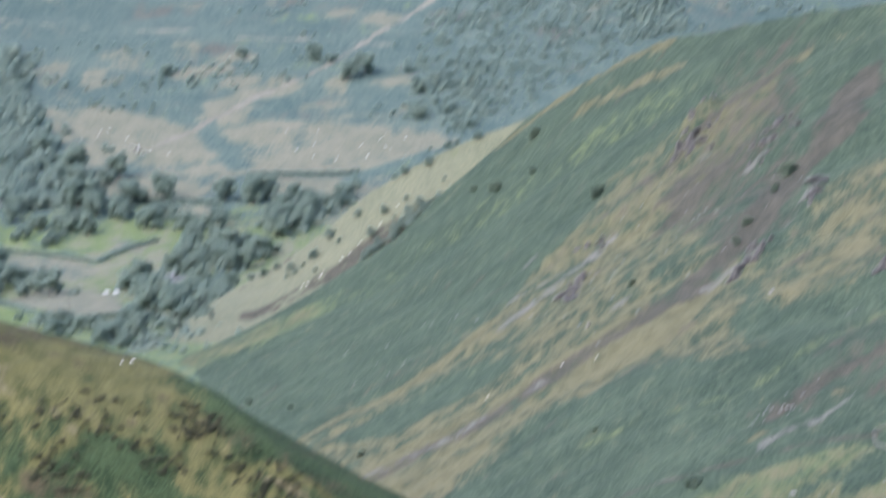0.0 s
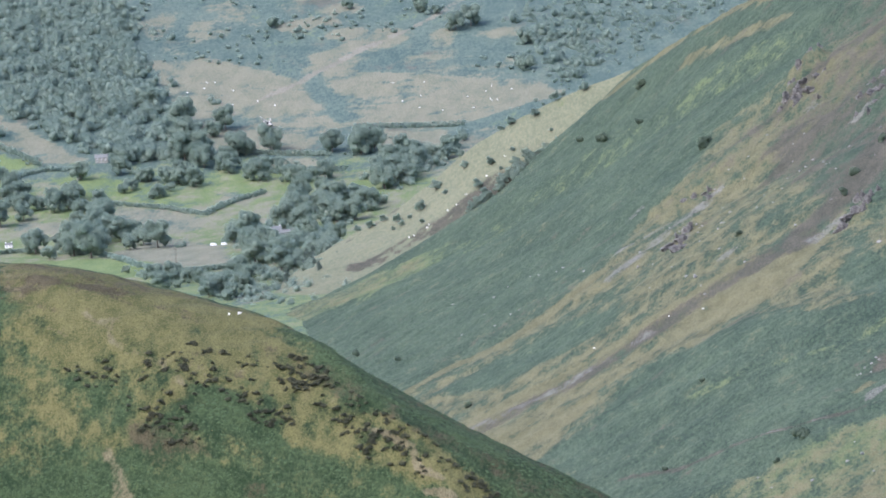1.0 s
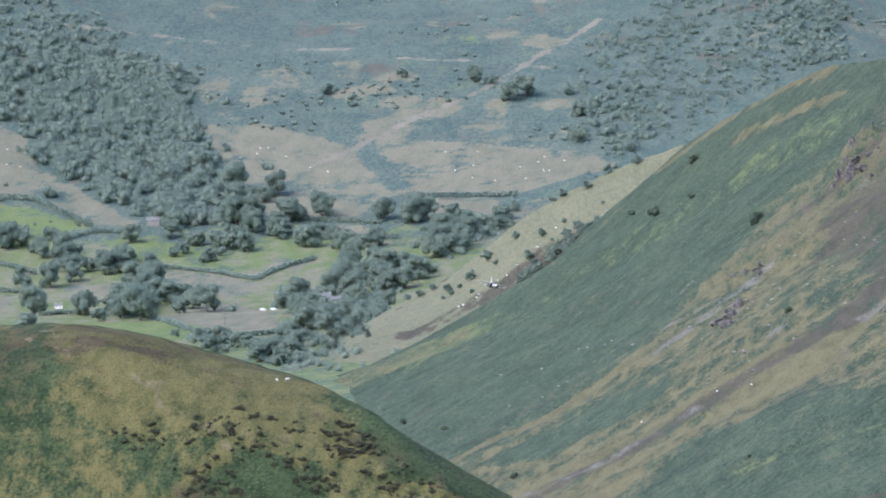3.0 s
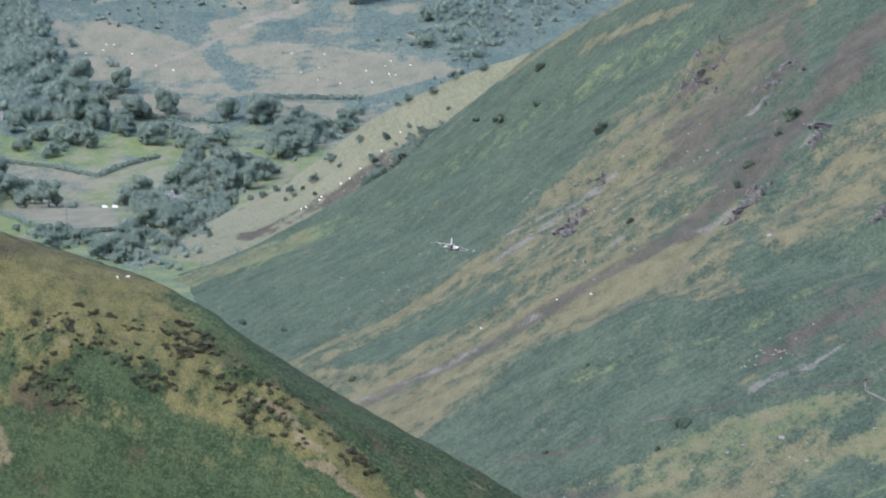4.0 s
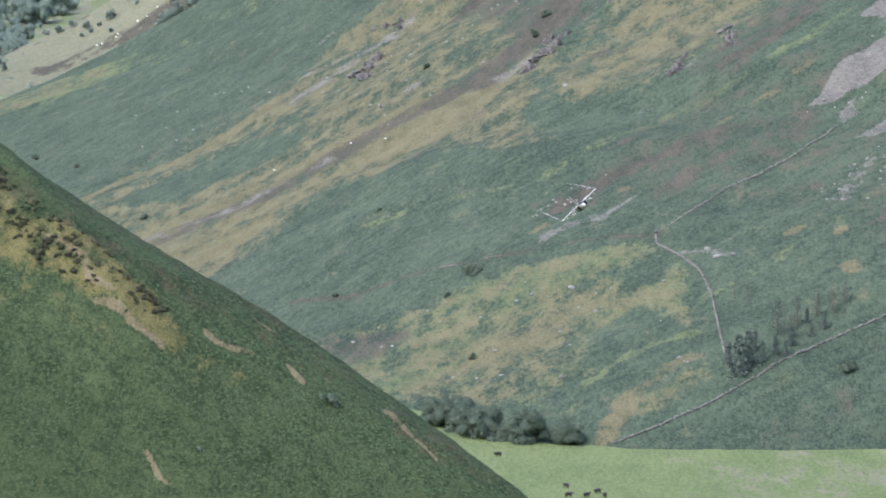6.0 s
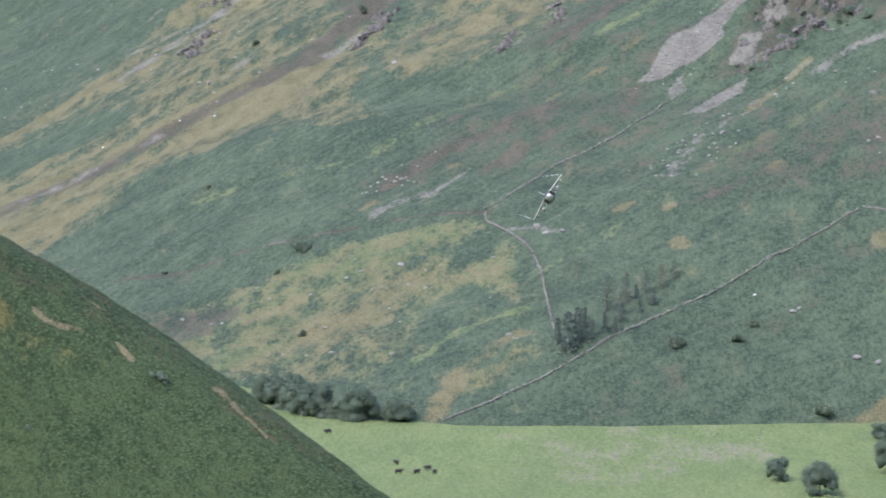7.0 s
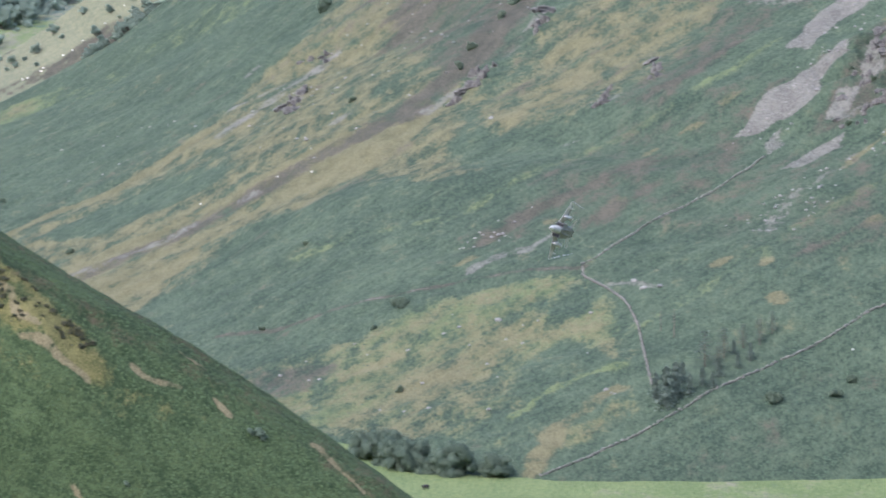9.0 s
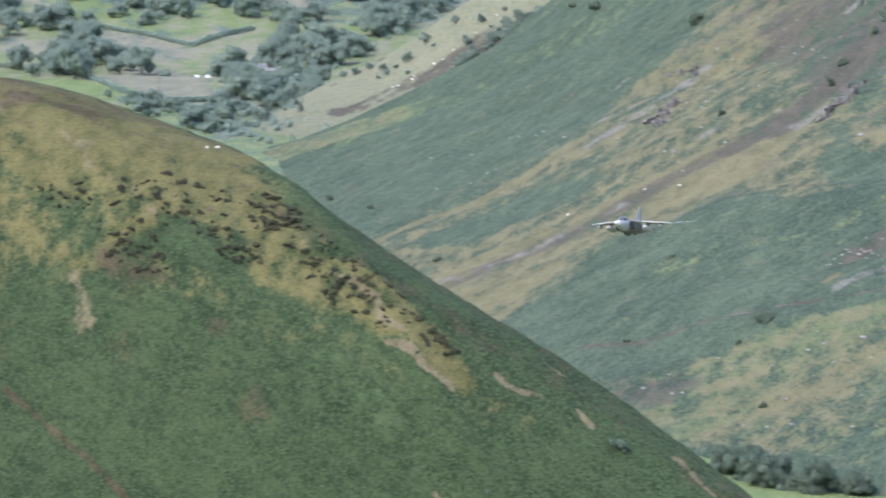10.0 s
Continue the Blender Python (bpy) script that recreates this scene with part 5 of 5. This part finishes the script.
sheep = beast("sheep", "white woolly sheep grazing on hill pasture", M_WOOL, M_WOOL, "sheep", 1.3, 0.95)
cow = beast("cow", "black cow grazing in the green field", M_HIDE, M_HIDE, "cows", 2.3, 1.5)


def graze(kind, x, y, z, s=1.0):
    m = at_pose(x, y, z - 0.03, rng.uniform(0, 6), s / kind.scale.x)
    if kind.name in used:
        copy_thing(kind, m)
    else:
        used[kind.name] = True
        kind.matrix_world = m


for p in ((-174, 1017), (-172, 1019)):
    graze(sheep, *p, z_on(near_grid, *p) + 0.05, 0.72)
for pts, n in (([(-748, 3085), (-717, 3080), (-717, 3039), (-740, 3044)], 12), ([(-805, 3378), (-758, 3370), (-736, 3299), (-776, 3263)], 7), ([(-450, 3428), (-337, 3402), (-350, 3338), (-440, 3324)], 14), ([(-617, 3436), (-529, 3424), (-523, 3333), (-576, 3337)], 8), ([(-667, 3175), (-634, 3164), (-643, 3147)], 4)):
    for x, y in scatter(pts, n):
        graze(sheep, x, y, valley_height(x, y), 1.1)
for x, y in scatter([(-353, 2554), (-315, 2569), (-271, 2593), (-290, 2578), (-327, 2559)], 9):
    graze(sheep, x, y, z_on(spur_g, x, y), 1.1)
for p in ((-166, 1826), (-133, 1797), (-118, 1777), (72, 1389)):
    graze(sheep, *p, z_on(slope_grid, *p), 0.75)
for p in ((-34, 1263), (-27, 1191), (-28, 1249), (-33, 1249), (-25, 1255), (-23, 1249), (-55, 1313)):
    graze(cow, *p, valley_height(*p), 1.0)


# ---- buildings ----
def slab(a, b):
    bm = bmesh.new()
    bmesh.ops.create_cube(bm, size=1, matrix=Matrix.LocRotScale([(p + q) / 2 for p, q in zip(a, b)], None, [q - p for p, q in zip(a, b)]))
    return bm


def cottage(name, label, long, deep, eaves, ridge, wall_mat, roof_mat, m, windows=3):
    ob = tagged(new(name), label, "house")
    bm = slab((-long / 2, -deep / 2, -1.0), (long / 2, deep / 2, eaves))
    for s in (-1, 1):
        x = s * long / 2
        g = [bm.verts.new(c) for c in ((x, -deep / 2, eaves), (x, deep / 2, eaves), (x, 0, ridge), (x - s * 0.4, -deep / 2, eaves), (x - s * 0.4, deep / 2, eaves), (x - s * 0.4, 0, ridge))]
        for f in ((0, 1, 2), (5, 4, 3), (0, 2, 5, 3), (1, 4, 5, 2)):
            bm.faces.new([g[i] for i in f])
    body = part("wall", bm, wall_mat, ob)
    bm = bmesh.new()
    for s in (-1, 1):
        a = math.atan2(ridge - eaves, deep / 2)
        w = math.hypot(ridge - eaves, deep / 2) + 0.35
        mid = Vector((0, s * (deep / 4 + 0.12), (eaves + ridge) / 2 + 0.02))
        bmesh.ops.create_cube(bm, size=1, matrix=Matrix.LocRotScale(mid, Euler((-s * a, 0, 0)), (long + 0.5, w, 0.16)))
    roof = part("roof", bm, roof_mat, ob)
    for s in (-1, 1):
        part("chimney", slab((s * (long / 2 - 0.6) - 0.4, -0.35, ridge - 0.5), (s * (long / 2 - 0.6) + 0.4, 0.35, ridge + 1.1)), wall_mat, roof)
    for k in range(windows):
        x = (k - (windows - 1) / 2) * long / (windows + 0.2)
        for z in (0.9, eaves - 1.4):
            win = part("window", slab((x - 0.5, -deep / 2 - 0.03, z), (x + 0.5, -deep / 2 + 0.06, z + 1.1)), M_WHITE, ob)
            part("pane", slab((x - 0.4, -deep / 2 - 0.05, z + 0.1), (x + 0.4, -deep / 2 - 0.032, z + 1.0)), M_GLASS, win)
    ob.matrix_world = m
    return ob


def site(p, turn, s=1.0):
    return at_pose(*p, valley_height(*p), turn, s)


cottage("cottage", "grey stone cottage with slate roof below a wood", 12.0, 6.0, 4.6, 7.4, M_STONEWORK, M_SLATE, site((-632, 3216), 0.15, 0.75))
cottage("farmhouse", "pale farm building with slate roof among trees", 14.0, 7.0, 3.4, 5.8, M_WHITE, M_SLATE, site((-467, 2923), 0.4, 0.8))
cottage("barn", "low pale barn with slate roof among trees", 13.0, 7.0, 3.0, 5.0, M_STONEWORK, M_SLATE, site((-455, 2905), 0.2, 0.7), 2)
cottage("cottage", "small white cottage beside hedges and trees", 8.0, 5.0, 3.2, 5.4, M_WHITE, M_SLATE, site((-644, 2939), 0.1, 0.6), 2)


def van(label, m):
    ob = tagged(new("van"), label, "vehicle", "parked vehicles")
    bm = slab((-2.6, -1.0, 0.4), (1.6, 1.0, 2.5))
    bmesh.ops.bevel(bm, geom=bm.edges[:], offset=0.15, segments=2, affect="EDGES")
    part("body", bm, M_WHITE, ob)
    bm = slab((1.55, -0.95, 0.4), (2.7, 0.95, 1.5))
    bmesh.ops.bevel(bm, geom=bm.edges[:], offset=0.2, segments=2, affect="EDGES")
    part("bonnet", bm, M_WHITE, ob)
    part("windscreen", slab((1.56, -0.85, 1.52), (1.75, 0.85, 2.3)), M_GLASS, ob)
    for x in (-1.7, 1.8):
        for y in (-0.95, 0.95):
            bm = bmesh.new()
            bmesh.ops.create_cone(bm, cap_ends=True, segments=14, radius1=0.38, radius2=0.38, depth=0.25, matrix=Matrix.LocRotScale((x, y, 0.38), Euler((radians(90), 0, 0)), None))
            part("wheel", bm, M_JET_DARK, ob)
    ob.matrix_world = m


van("white van parked at a field edge", site((-490, 2868), 0.1, 0.75))
van("white van parked beside farm trees", site((-497, 2870), 0.0, 0.75))
van("white van parked beside pasture hedge", site((-615, 2992), 0.3))
van("pale van parked by farm buildings", site((-462, 2906), 0.3))


def pole(p):
    ob = tagged(new("utility_pole"), "brown wooden utility pole in a dry field", "pole")
    bm = bmesh.new()
    bmesh.ops.create_cone(bm, cap_ends=True, segments=8, radius1=0.18, radius2=0.12, depth=9.5, matrix=Matrix.Translation((0, 0, 4.4)))
    part("post", bm, M_BARK, ob)
    part("crossarm", slab((-1.0, -0.08, 8.5), (1.0, 0.08, 8.7)), M_BARK, ob)
    ob.matrix_world = at_pose(*p, valley_height(*p))


pole((-502, 2761))
pole((-657, 2916))


# ---- the aircraft ----
def hull(sections, ring=20):
    """A closed body through cross-sections: x, half width, top, bottom, squareness."""
    bm = bmesh.new()
    rings = []
    for x, w, top, low, sq in sections:
        r = []
        for k in range(ring):
            a = 2 * math.pi * k / ring
            ca, sa = math.cos(a), math.sin(a)
            ex = 1.0 / sq
            y = w * math.copysign(abs(ca) ** ex, ca)
            z = math.copysign(abs(sa) ** ex, sa)
            mid = (top + low) / 2
            r.append(bm.verts.new((x, y, mid + z * (top - low) / 2)))
        rings.append(r)
    for a, b in zip(rings[:-1], rings[1:]):
        for k in range(ring):
            bm.faces.new((a[k], a[(k + 1) % ring], b[(k + 1) % ring], b[k]))
    bm.faces.new(rings[0])
    bm.faces.new(rings[-1][::-1])
    bmesh.ops.recalc_face_normals(bm, faces=bm.faces[:])
    for f in bm.faces:
        f.smooth = len(f.verts) == 4
    return bm


def blade(root_le, root_te, tip_le, tip_te, thick_root, thick_tip):
    """A wing or fin panel with a lens-shaped section between root and tip."""
    bm = bmesh.new()
    rows = []
    up = Vector((0, 0, 1)) if abs(tip_le[1] - root_le[1]) > abs(tip_le[2] - root_le[2]) else Vector((0, 1, 0))
    for le, te, th in ((root_le, root_te, thick_root), (tip_le, tip_te, thick_tip)):
        le, te = Vector(le), Vector(te)
        ring = []
        for f, h in ((0, 0), (0.08, 0.7), (0.35, 1.0), (0.7, 0.6), (1, 0.04), (1, -0.04), (0.7, -0.5), (0.35, -0.8), (0.08, -0.6)):
            ring.append(bm.verts.new(le.lerp(te, f) + up * h * th * 0.5))
        rows.append(ring)
    n = len(rows[0])
    for k in range(n):
        bm.faces.new((rows[0][k], rows[0][(k + 1) % n], rows[1][(k + 1) % n], rows[1][k]))
    bm.faces.new(rows[0])
    bm.faces.new(rows[1])
    bmesh.ops.recalc_face_normals(bm, faces=bm.faces[:])
    return bm


def store(x0, x1, y, z, r):
    """A tank or missile: a pointed round body."""
    n = x1 - x0
    bm = hull([(x1, r * 0.05, r * 0.05, -r * 0.05, 1.0), (x1 - n * 0.07, r * 0.5, r * 0.5, -r * 0.5, 1.0), (x1 - n * 0.2, r * 0.9, r * 0.9, -r * 0.9, 1.0), (x1 - n * 0.4, r, r, -r, 1.0),
               (x0 + n * 0.3, r, r, -r, 1.0), (x0 + n * 0.1, r * 0.6, r * 0.6, -r * 0.6, 1.0), (x0, r * 0.12, r * 0.12, -r * 0.12, 1.0)], 14)
    bmesh.ops.translate(bm, vec=(0, y, z), verts=bm.verts[:])
    return bm


def aircraft():
    ob = tagged(new("jet_aircraft"), "grey twin-engined swing-wing jet flying low with tanks", "aircraft")
    body = part("fuselage", hull([(2.6, 0.86, 0.99, -0.92, 1.28), (1.8, 0.95, 1.02, -0.95, 1.35), (0.8, 1.30, 1.05, -0.98, 1.7),
                                  (-0.6, 1.55, 1.08, -1.0, 2.0), (-2.6, 1.58, 1.06, -0.98, 2.0), (-4.6, 1.42, 1.0, -0.85, 1.8), (-6.4, 1.12, 0.84, -0.62, 1.5), (-7.3, 0.95, 0.70, -0.48, 1.4)]), M_JET_SHADE, ob)
    # split from the fuselage to carry the lighter grey that paints sunlight
    part("forward_fuselage", hull([(6.6, 0.52, 0.46, -0.52, 1.0), (5.4, 0.66, 0.66, -0.72, 1.05), (4.2, 0.76, 0.86, -0.84, 1.15), (3.0, 0.82, 0.98, -0.90, 1.25), (2.6, 0.86, 0.99, -0.92, 1.28)]), M_JET_LIT, ob, "cockpit section with sunlight put into its grey")
    part("radome", hull([(8.5, 0.04, -0.12, -0.2, 1.0), (8.1, 0.16, 0.04, -0.32, 1.0), (7.5, 0.33, 0.22, -0.43, 1.0), (6.95, 0.46, 0.38, -0.50, 1.0), (6.6, 0.525, 0.465, -0.525, 1.0)]), M_JET_GLARE, ob, "pale grey pointed nose cone")
    canopy = part("canopy", hull([(5.3, 0.10, 0.66, 0.40, 1.0), (4.7, 0.42, 1.05, 0.40, 1.0), (4.0, 0.56, 1.38, 0.40, 1.0), (3.0, 0.60, 1.50, 0.40, 1.0), (2.0, 0.56, 1.42, 0.40, 1.0), (1.2, 0.42, 1.20, 0.40, 1.0), (0.5, 0.20, 1.06, 0.40, 1.0)]), M_CANOPY, ob, "dark tinted two-seat canopy")
    part("canopy_frame", hull([(4.72, 0.46, 1.10, 0.40, 1.0), (4.60, 0.48, 1.15, 0.40, 1.0)]), M_JET_SHADE, canopy)
    part("canopy_frame", hull([(3.06, 0.63, 1.53, 0.40, 1.0), (2.92, 0.63, 1.53, 0.40, 1.0)]), M_JET_SHADE, canopy)
    part("spine", hull([(1.0, 0.30, 1.22, 0.7, 1.2), (-0.6, 0.42, 1.36, 0.7, 1.3), (-3.0, 0.42, 1.34, 0.7, 1.3), (-5.4, 0.30, 1.18, 0.6, 1.2)]), M_JET_SHADE, ob)
    for s in (-1, 1):
        bm = slab((-1.2, 0.95, -0.78), (2.3, 1.74, 0.78))
        for v in bm.verts:
            if v.co.x > 2 and v.co.z < 0:
                v.co.x -= 0.7
            if v.co.x > 1:
                v.co.y -= 0.04
        bmesh.ops.bevel(bm, geom=bm.edges[:], offset=0.08, segments=2, affect="EDGES")
        if s < 0:
            bmesh.ops.scale(bm, vec=(1, -1, 1), verts=bm.verts[:])
            bmesh.ops.reverse_faces(bm, faces=bm.faces[:])
        intake = part("intake", bm, M_JET_SHADE, ob)
        # thin black panel: the intake's inner shade put on as a surface
        bm = bmesh.new()
        q = [bm.verts.new(c) for c in ((2.305, s * 0.98, 0.70), (2.305, s * 1.64, 0.70), (1.66, s * 1.64, -0.70), (1.66, s * 0.98, -0.70))]
        bm.faces.new(q)
        g = bmesh.ops.extrude_face_region(bm, geom=bm.faces[:])
        bmesh.ops.translate(bm, vec=(0.03, 0, 0), verts=[e for e in g["geom"] if isinstance(e, bmesh.types.BMVert)])
        part("intake_mouth_shade", bm, M_JET_DARK, intake, "black panel painting the shade inside the air intake")
        part("wing_glove", blade((2.4, s * 1.3, 0.86), (-2.8, s * 1.3, 0.86), (0.5, s * 2.3, 0.84), (-2.8, s * 2.3, 0.84), 0.42, 0.36), M_JET_LIT, ob)
        wing = part("wing", blade((0.45, s * 2.2, 0.86), (-2.75, s * 2.2, 0.82), (-1.75, s * 6.95, 0.72), (-3.1, s * 6.95, 0.70), 0.36, 0.14), M_JET_LIT, ob)
        part("slat", blade((0.56, s * 2.5, 0.80), (0.22, s * 2.5, 0.84), (-1.62, s * 6.9, 0.67), (-1.86, s * 6.9, 0.71), 0.09, 0.06), M_JET_GLARE, wing, "pale leading-edge slat")
        part("flap", blade((-2.6, s * 2.4, 0.80), (-3.25, s * 2.4, 0.68), (-2.95, s * 5.6, 0.74), (-3.4, s * 5.6, 0.64), 0.09, 0.06), M_JET_SHADE, wing)
        part("tailplane", blade((-5.4, s * 1.15, 0.12), (-8.1, s * 1.15, 0.12), (-7.4, s * 3.4, 0.0), (-8.8, s * 3.4, 0.0), 0.22, 0.08), M_JET_LIT, ob)
        pylon = part("pylon", blade((0.2, s * 3.25, 0.74), (-2.0, s * 3.25, 0.74), (0.0, s * 3.25, 0.05), (-1.7, s * 3.25, 0.05), 0.16, 0.16), M_JET_SHADE, ob)
        tank = part("drop_tank", store(-3.7, 2.4, s * 3.25, -0.36, 0.47), M_JET_LIT, ob, "pale grey under-wing fuel tank")
        for a in (-1, 1):
            part("tank_fin", blade((-2.5, s * 3.25 + a * 0.25, -0.32), (-3.5, s * 3.25 + a * 0.25, -0.32), (-3.1, s * 3.25 + a * 0.85, -0.22), (-3.6, s * 3.25 + a * 0.85, -0.22), 0.05, 0.03), M_JET_SHADE, tank)
        part("pylon", blade((-1.0, s * 5.4, 0.72), (-2.3, s * 5.4, 0.72), (-1.1, s * 5.4, 0.28), (-2.2, s * 5.4, 0.28), 0.12, 0.12), M_JET_SHADE, ob)
        part("wing_pod", store(-3.0, 0.4, s * 5.4, 0.12, 0.2), M_JET_LIT, ob, "slim pale pod under the outer wing")
        part("missile", store(-2.6, 0.6, s * 2.75, 0.25, 0.09), M_WHITE, ob, "thin white missile beside the pylon")
        nozzle = part("nozzle", hull([(-7.2, 0.44, 0.48, -0.40, 1.0), (-7.9, 0.46, 0.50, -0.42, 1.0), (-8.5, 0.36, 0.40, -0.32, 1.0)], 16), M_NOZZLE, ob, "dark heat-stained engine nozzle")
        nozzle.location.y = s * 0.47
    fin = part("fin", blade((-3.6, 0, 1.0), (-7.4, 0, 0.8), (-6.6, 0, 4.1), (-8.1, 0, 4.1), 0.30, 0.10), M_JET_LIT, ob, "pale grey tail fin")
    part("rudder", blade((-7.05, 0, 1.1), (-7.75, 0, 1.1), (-7.75, 0, 3.6), (-8.2, 0, 3.6), 0.12, 0.07), M_JET_SHADE, fin)
    part("fin_root_duct", hull([(-2.2, 0.10, 1.45, 1.0, 1.0), (-3.0, 0.18, 1.62, 1.0, 1.0), (-4.4, 0.16, 1.75, 1.0, 1.0)], 12), M_JET_SHADE, fin)
    part("belly_store", store(-3.4, 1.2, 0.55, -1.18, 0.2), M_JET_SHADE, ob)
    part("belly_store", store(-3.4, 1.2, -0.55, -1.18, 0.2), M_JET_SHADE, ob)
    trails = []
    for s in (-1, 1):
        bm = bmesh.new()
        n, ring = 26, 6
        rows = []
        for k in range(n):
            w = k / (n - 1.0)
            r = (0.05 + 0.06 * math.sin(w * math.pi)) * (1.02 - w) ** 0.4
            mid = Vector((-13.0 * w, 0, 0.18 * math.sin(w * 5.5) * w))
            rows.append([bm.verts.new(mid + Vector((0, r * math.cos(a), r * math.sin(a)))) for a in (2 * math.pi * j / ring for j in range(ring))])
        for a, b in zip(rows[:-1], rows[1:]):
            for j in range(ring):
                bm.faces.new((a[j], a[(j + 1) % ring], b[(j + 1) % ring], b[j]))
        trail = part("vapour_trail", bm, M_VAPOUR, ob, "thin white vapour trailing from the wingtip")
        trail.visible_shadow = False
        trails.append(trail)
    return ob, trails


jet, trails = aircraft()


# ---- what moves ----
def motions():
    walk(jet, [
        (0.0, pose(-464.9, 2841.4, 90.9, -31.4, -1.8, -73.3)),
        (1.0, pose(-425.2, 2683.0, 84.0, -40.2, -1.4, -72.7)),
        (1.5, pose(-381.0, 2507.0, 76.3, -31.9, -3.7, -73.3)),
        (2.0, pose(-329.9, 2302.2, 80.3, -20.6, -4.2, -70.8)),
        (3.5, pose(-216.6, 1971.7, 62.0, -17.7, -4.0, -70.9)),
        (4.5, pose(-134.8, 1676.9, 60.6, -8.7, -6.6, -72.4)),
        (5.2, pose(-85.0, 1529.0, 59.2, 16.6, -9.7, -75.2)),
        (6.5, pose(-6.9, 1261.5, 75.8, 53.6, -9.8, -87.2)),
        (7.0, pose(8.1, 1186.9, 83.0, 59.0, -10.4, -92.9)),
        (7.5, pose(15.4, 1142.0, 87.6, 64.7, -10.6, -95.2)),
        (8.0, pose(14.2, 1132.3, 90.5, 76.0, -12.0, -106.6)),
        (8.5, pose(6.0, 1102.9, 96.7, 78.5, -10.2, -108.5)),
        (9.0, pose(-12.3, 1023.5, 107.2, 69.7, -11.2, -107.3)),
        (9.5, pose(-35.6, 918.7, 120.6, 37.2, -9.9, -98.4)),
        (10.0, pose(-60.7, 783.1, 137.0, 3.7, -10.9, -102.0)),
    ])
    walk(trails[0], [
        (0.0, pose(-2.9, -6.93, 0.7, 0.0, -0.0, -0.0)),
        (1.0, pose(-2.9, -6.93, 0.7, 0.0, -0.0, 0.0)),
        (1.5, pose(-2.9, -6.93, 0.7, 0.0, 0.0, 0.0)),
        (2.0, pose(-2.9, -6.93, 0.7, 0.0, -0.0, 0.0)),
        (3.5, pose(-2.9, -6.93, 0.7, 0.0, 0.0, 0.0)),
        (4.5, pose(-2.9, -6.93, 0.7, 0.0, -0.0, -0.0)),
        (5.2, pose(-2.9, -6.93, 0.7, 0.0, 17.3, 14.1)),
        (6.5, pose(-2.9, -6.93, 0.7, 0.0, 38.6, 8.0)),
        (7.0, pose(-2.9, -6.93, 0.7, 0.0, 28.7, 4.3)),
        (7.5, pose(-2.9, -6.93, 0.7, 0.0, 29.1, -0.0)),
        (8.0, pose(-2.9, -6.93, 0.7, 0.0, 25.5, -0.9)),
        (8.5, pose(-2.9, -6.93, 0.7, 0.0, -12.9, -11.1)),
        (9.0, pose(-2.9, -6.93, 0.7, 0.0, -0.9, -11.8)),
        (9.5, pose(-2.9, -6.93, 0.7, 0.0, -1.1, -7.7)),
        (10.0, pose(-2.9, -6.93, 0.7, 0.0, 4.9, -4.1)),
    ])
    walk(trails[1], [
        (0.0, pose(-2.9, 6.93, 0.7, 0.0, -0.0, -0.0)),
        (1.0, pose(-2.9, 6.93, 0.7, 0.0, -0.0, 0.0)),
        (1.5, pose(-2.9, 6.93, 0.7, 0.0, 0.0, 0.0)),
        (2.0, pose(-2.9, 6.93, 0.7, 0.0, -0.0, 0.0)),
        (3.5, pose(-2.9, 6.93, 0.7, 0.0, 0.0, 0.0)),
        (4.5, pose(-2.9, 6.93, 0.7, 0.0, -0.0, -0.0)),
        (5.2, pose(-2.9, 6.93, 0.7, 0.0, 17.3, 14.1)),
        (6.5, pose(-2.9, 6.93, 0.7, 0.0, 38.4, 24.0)),
        (7.0, pose(-2.9, 6.93, 0.7, 0.0, 26.3, 16.6)),
        (7.5, pose(-2.9, 6.93, 0.7, 0.0, 16.7, 19.0)),
        (8.0, pose(-2.9, 6.93, 0.7, 0.0, 14.6, 13.3)),
        (8.5, pose(-2.9, 6.93, 0.7, 0.0, -10.6, 15.1)),
        (9.0, pose(-2.9, 6.93, 0.7, 0.0, 6.4, 4.5)),
        (9.5, pose(-2.9, 6.93, 0.7, 0.0, -2.7, -6.5)),
        (10.0, pose(-2.9, 6.93, 0.7, 0.0, 7.5, -4.2)),
    ])


motions()
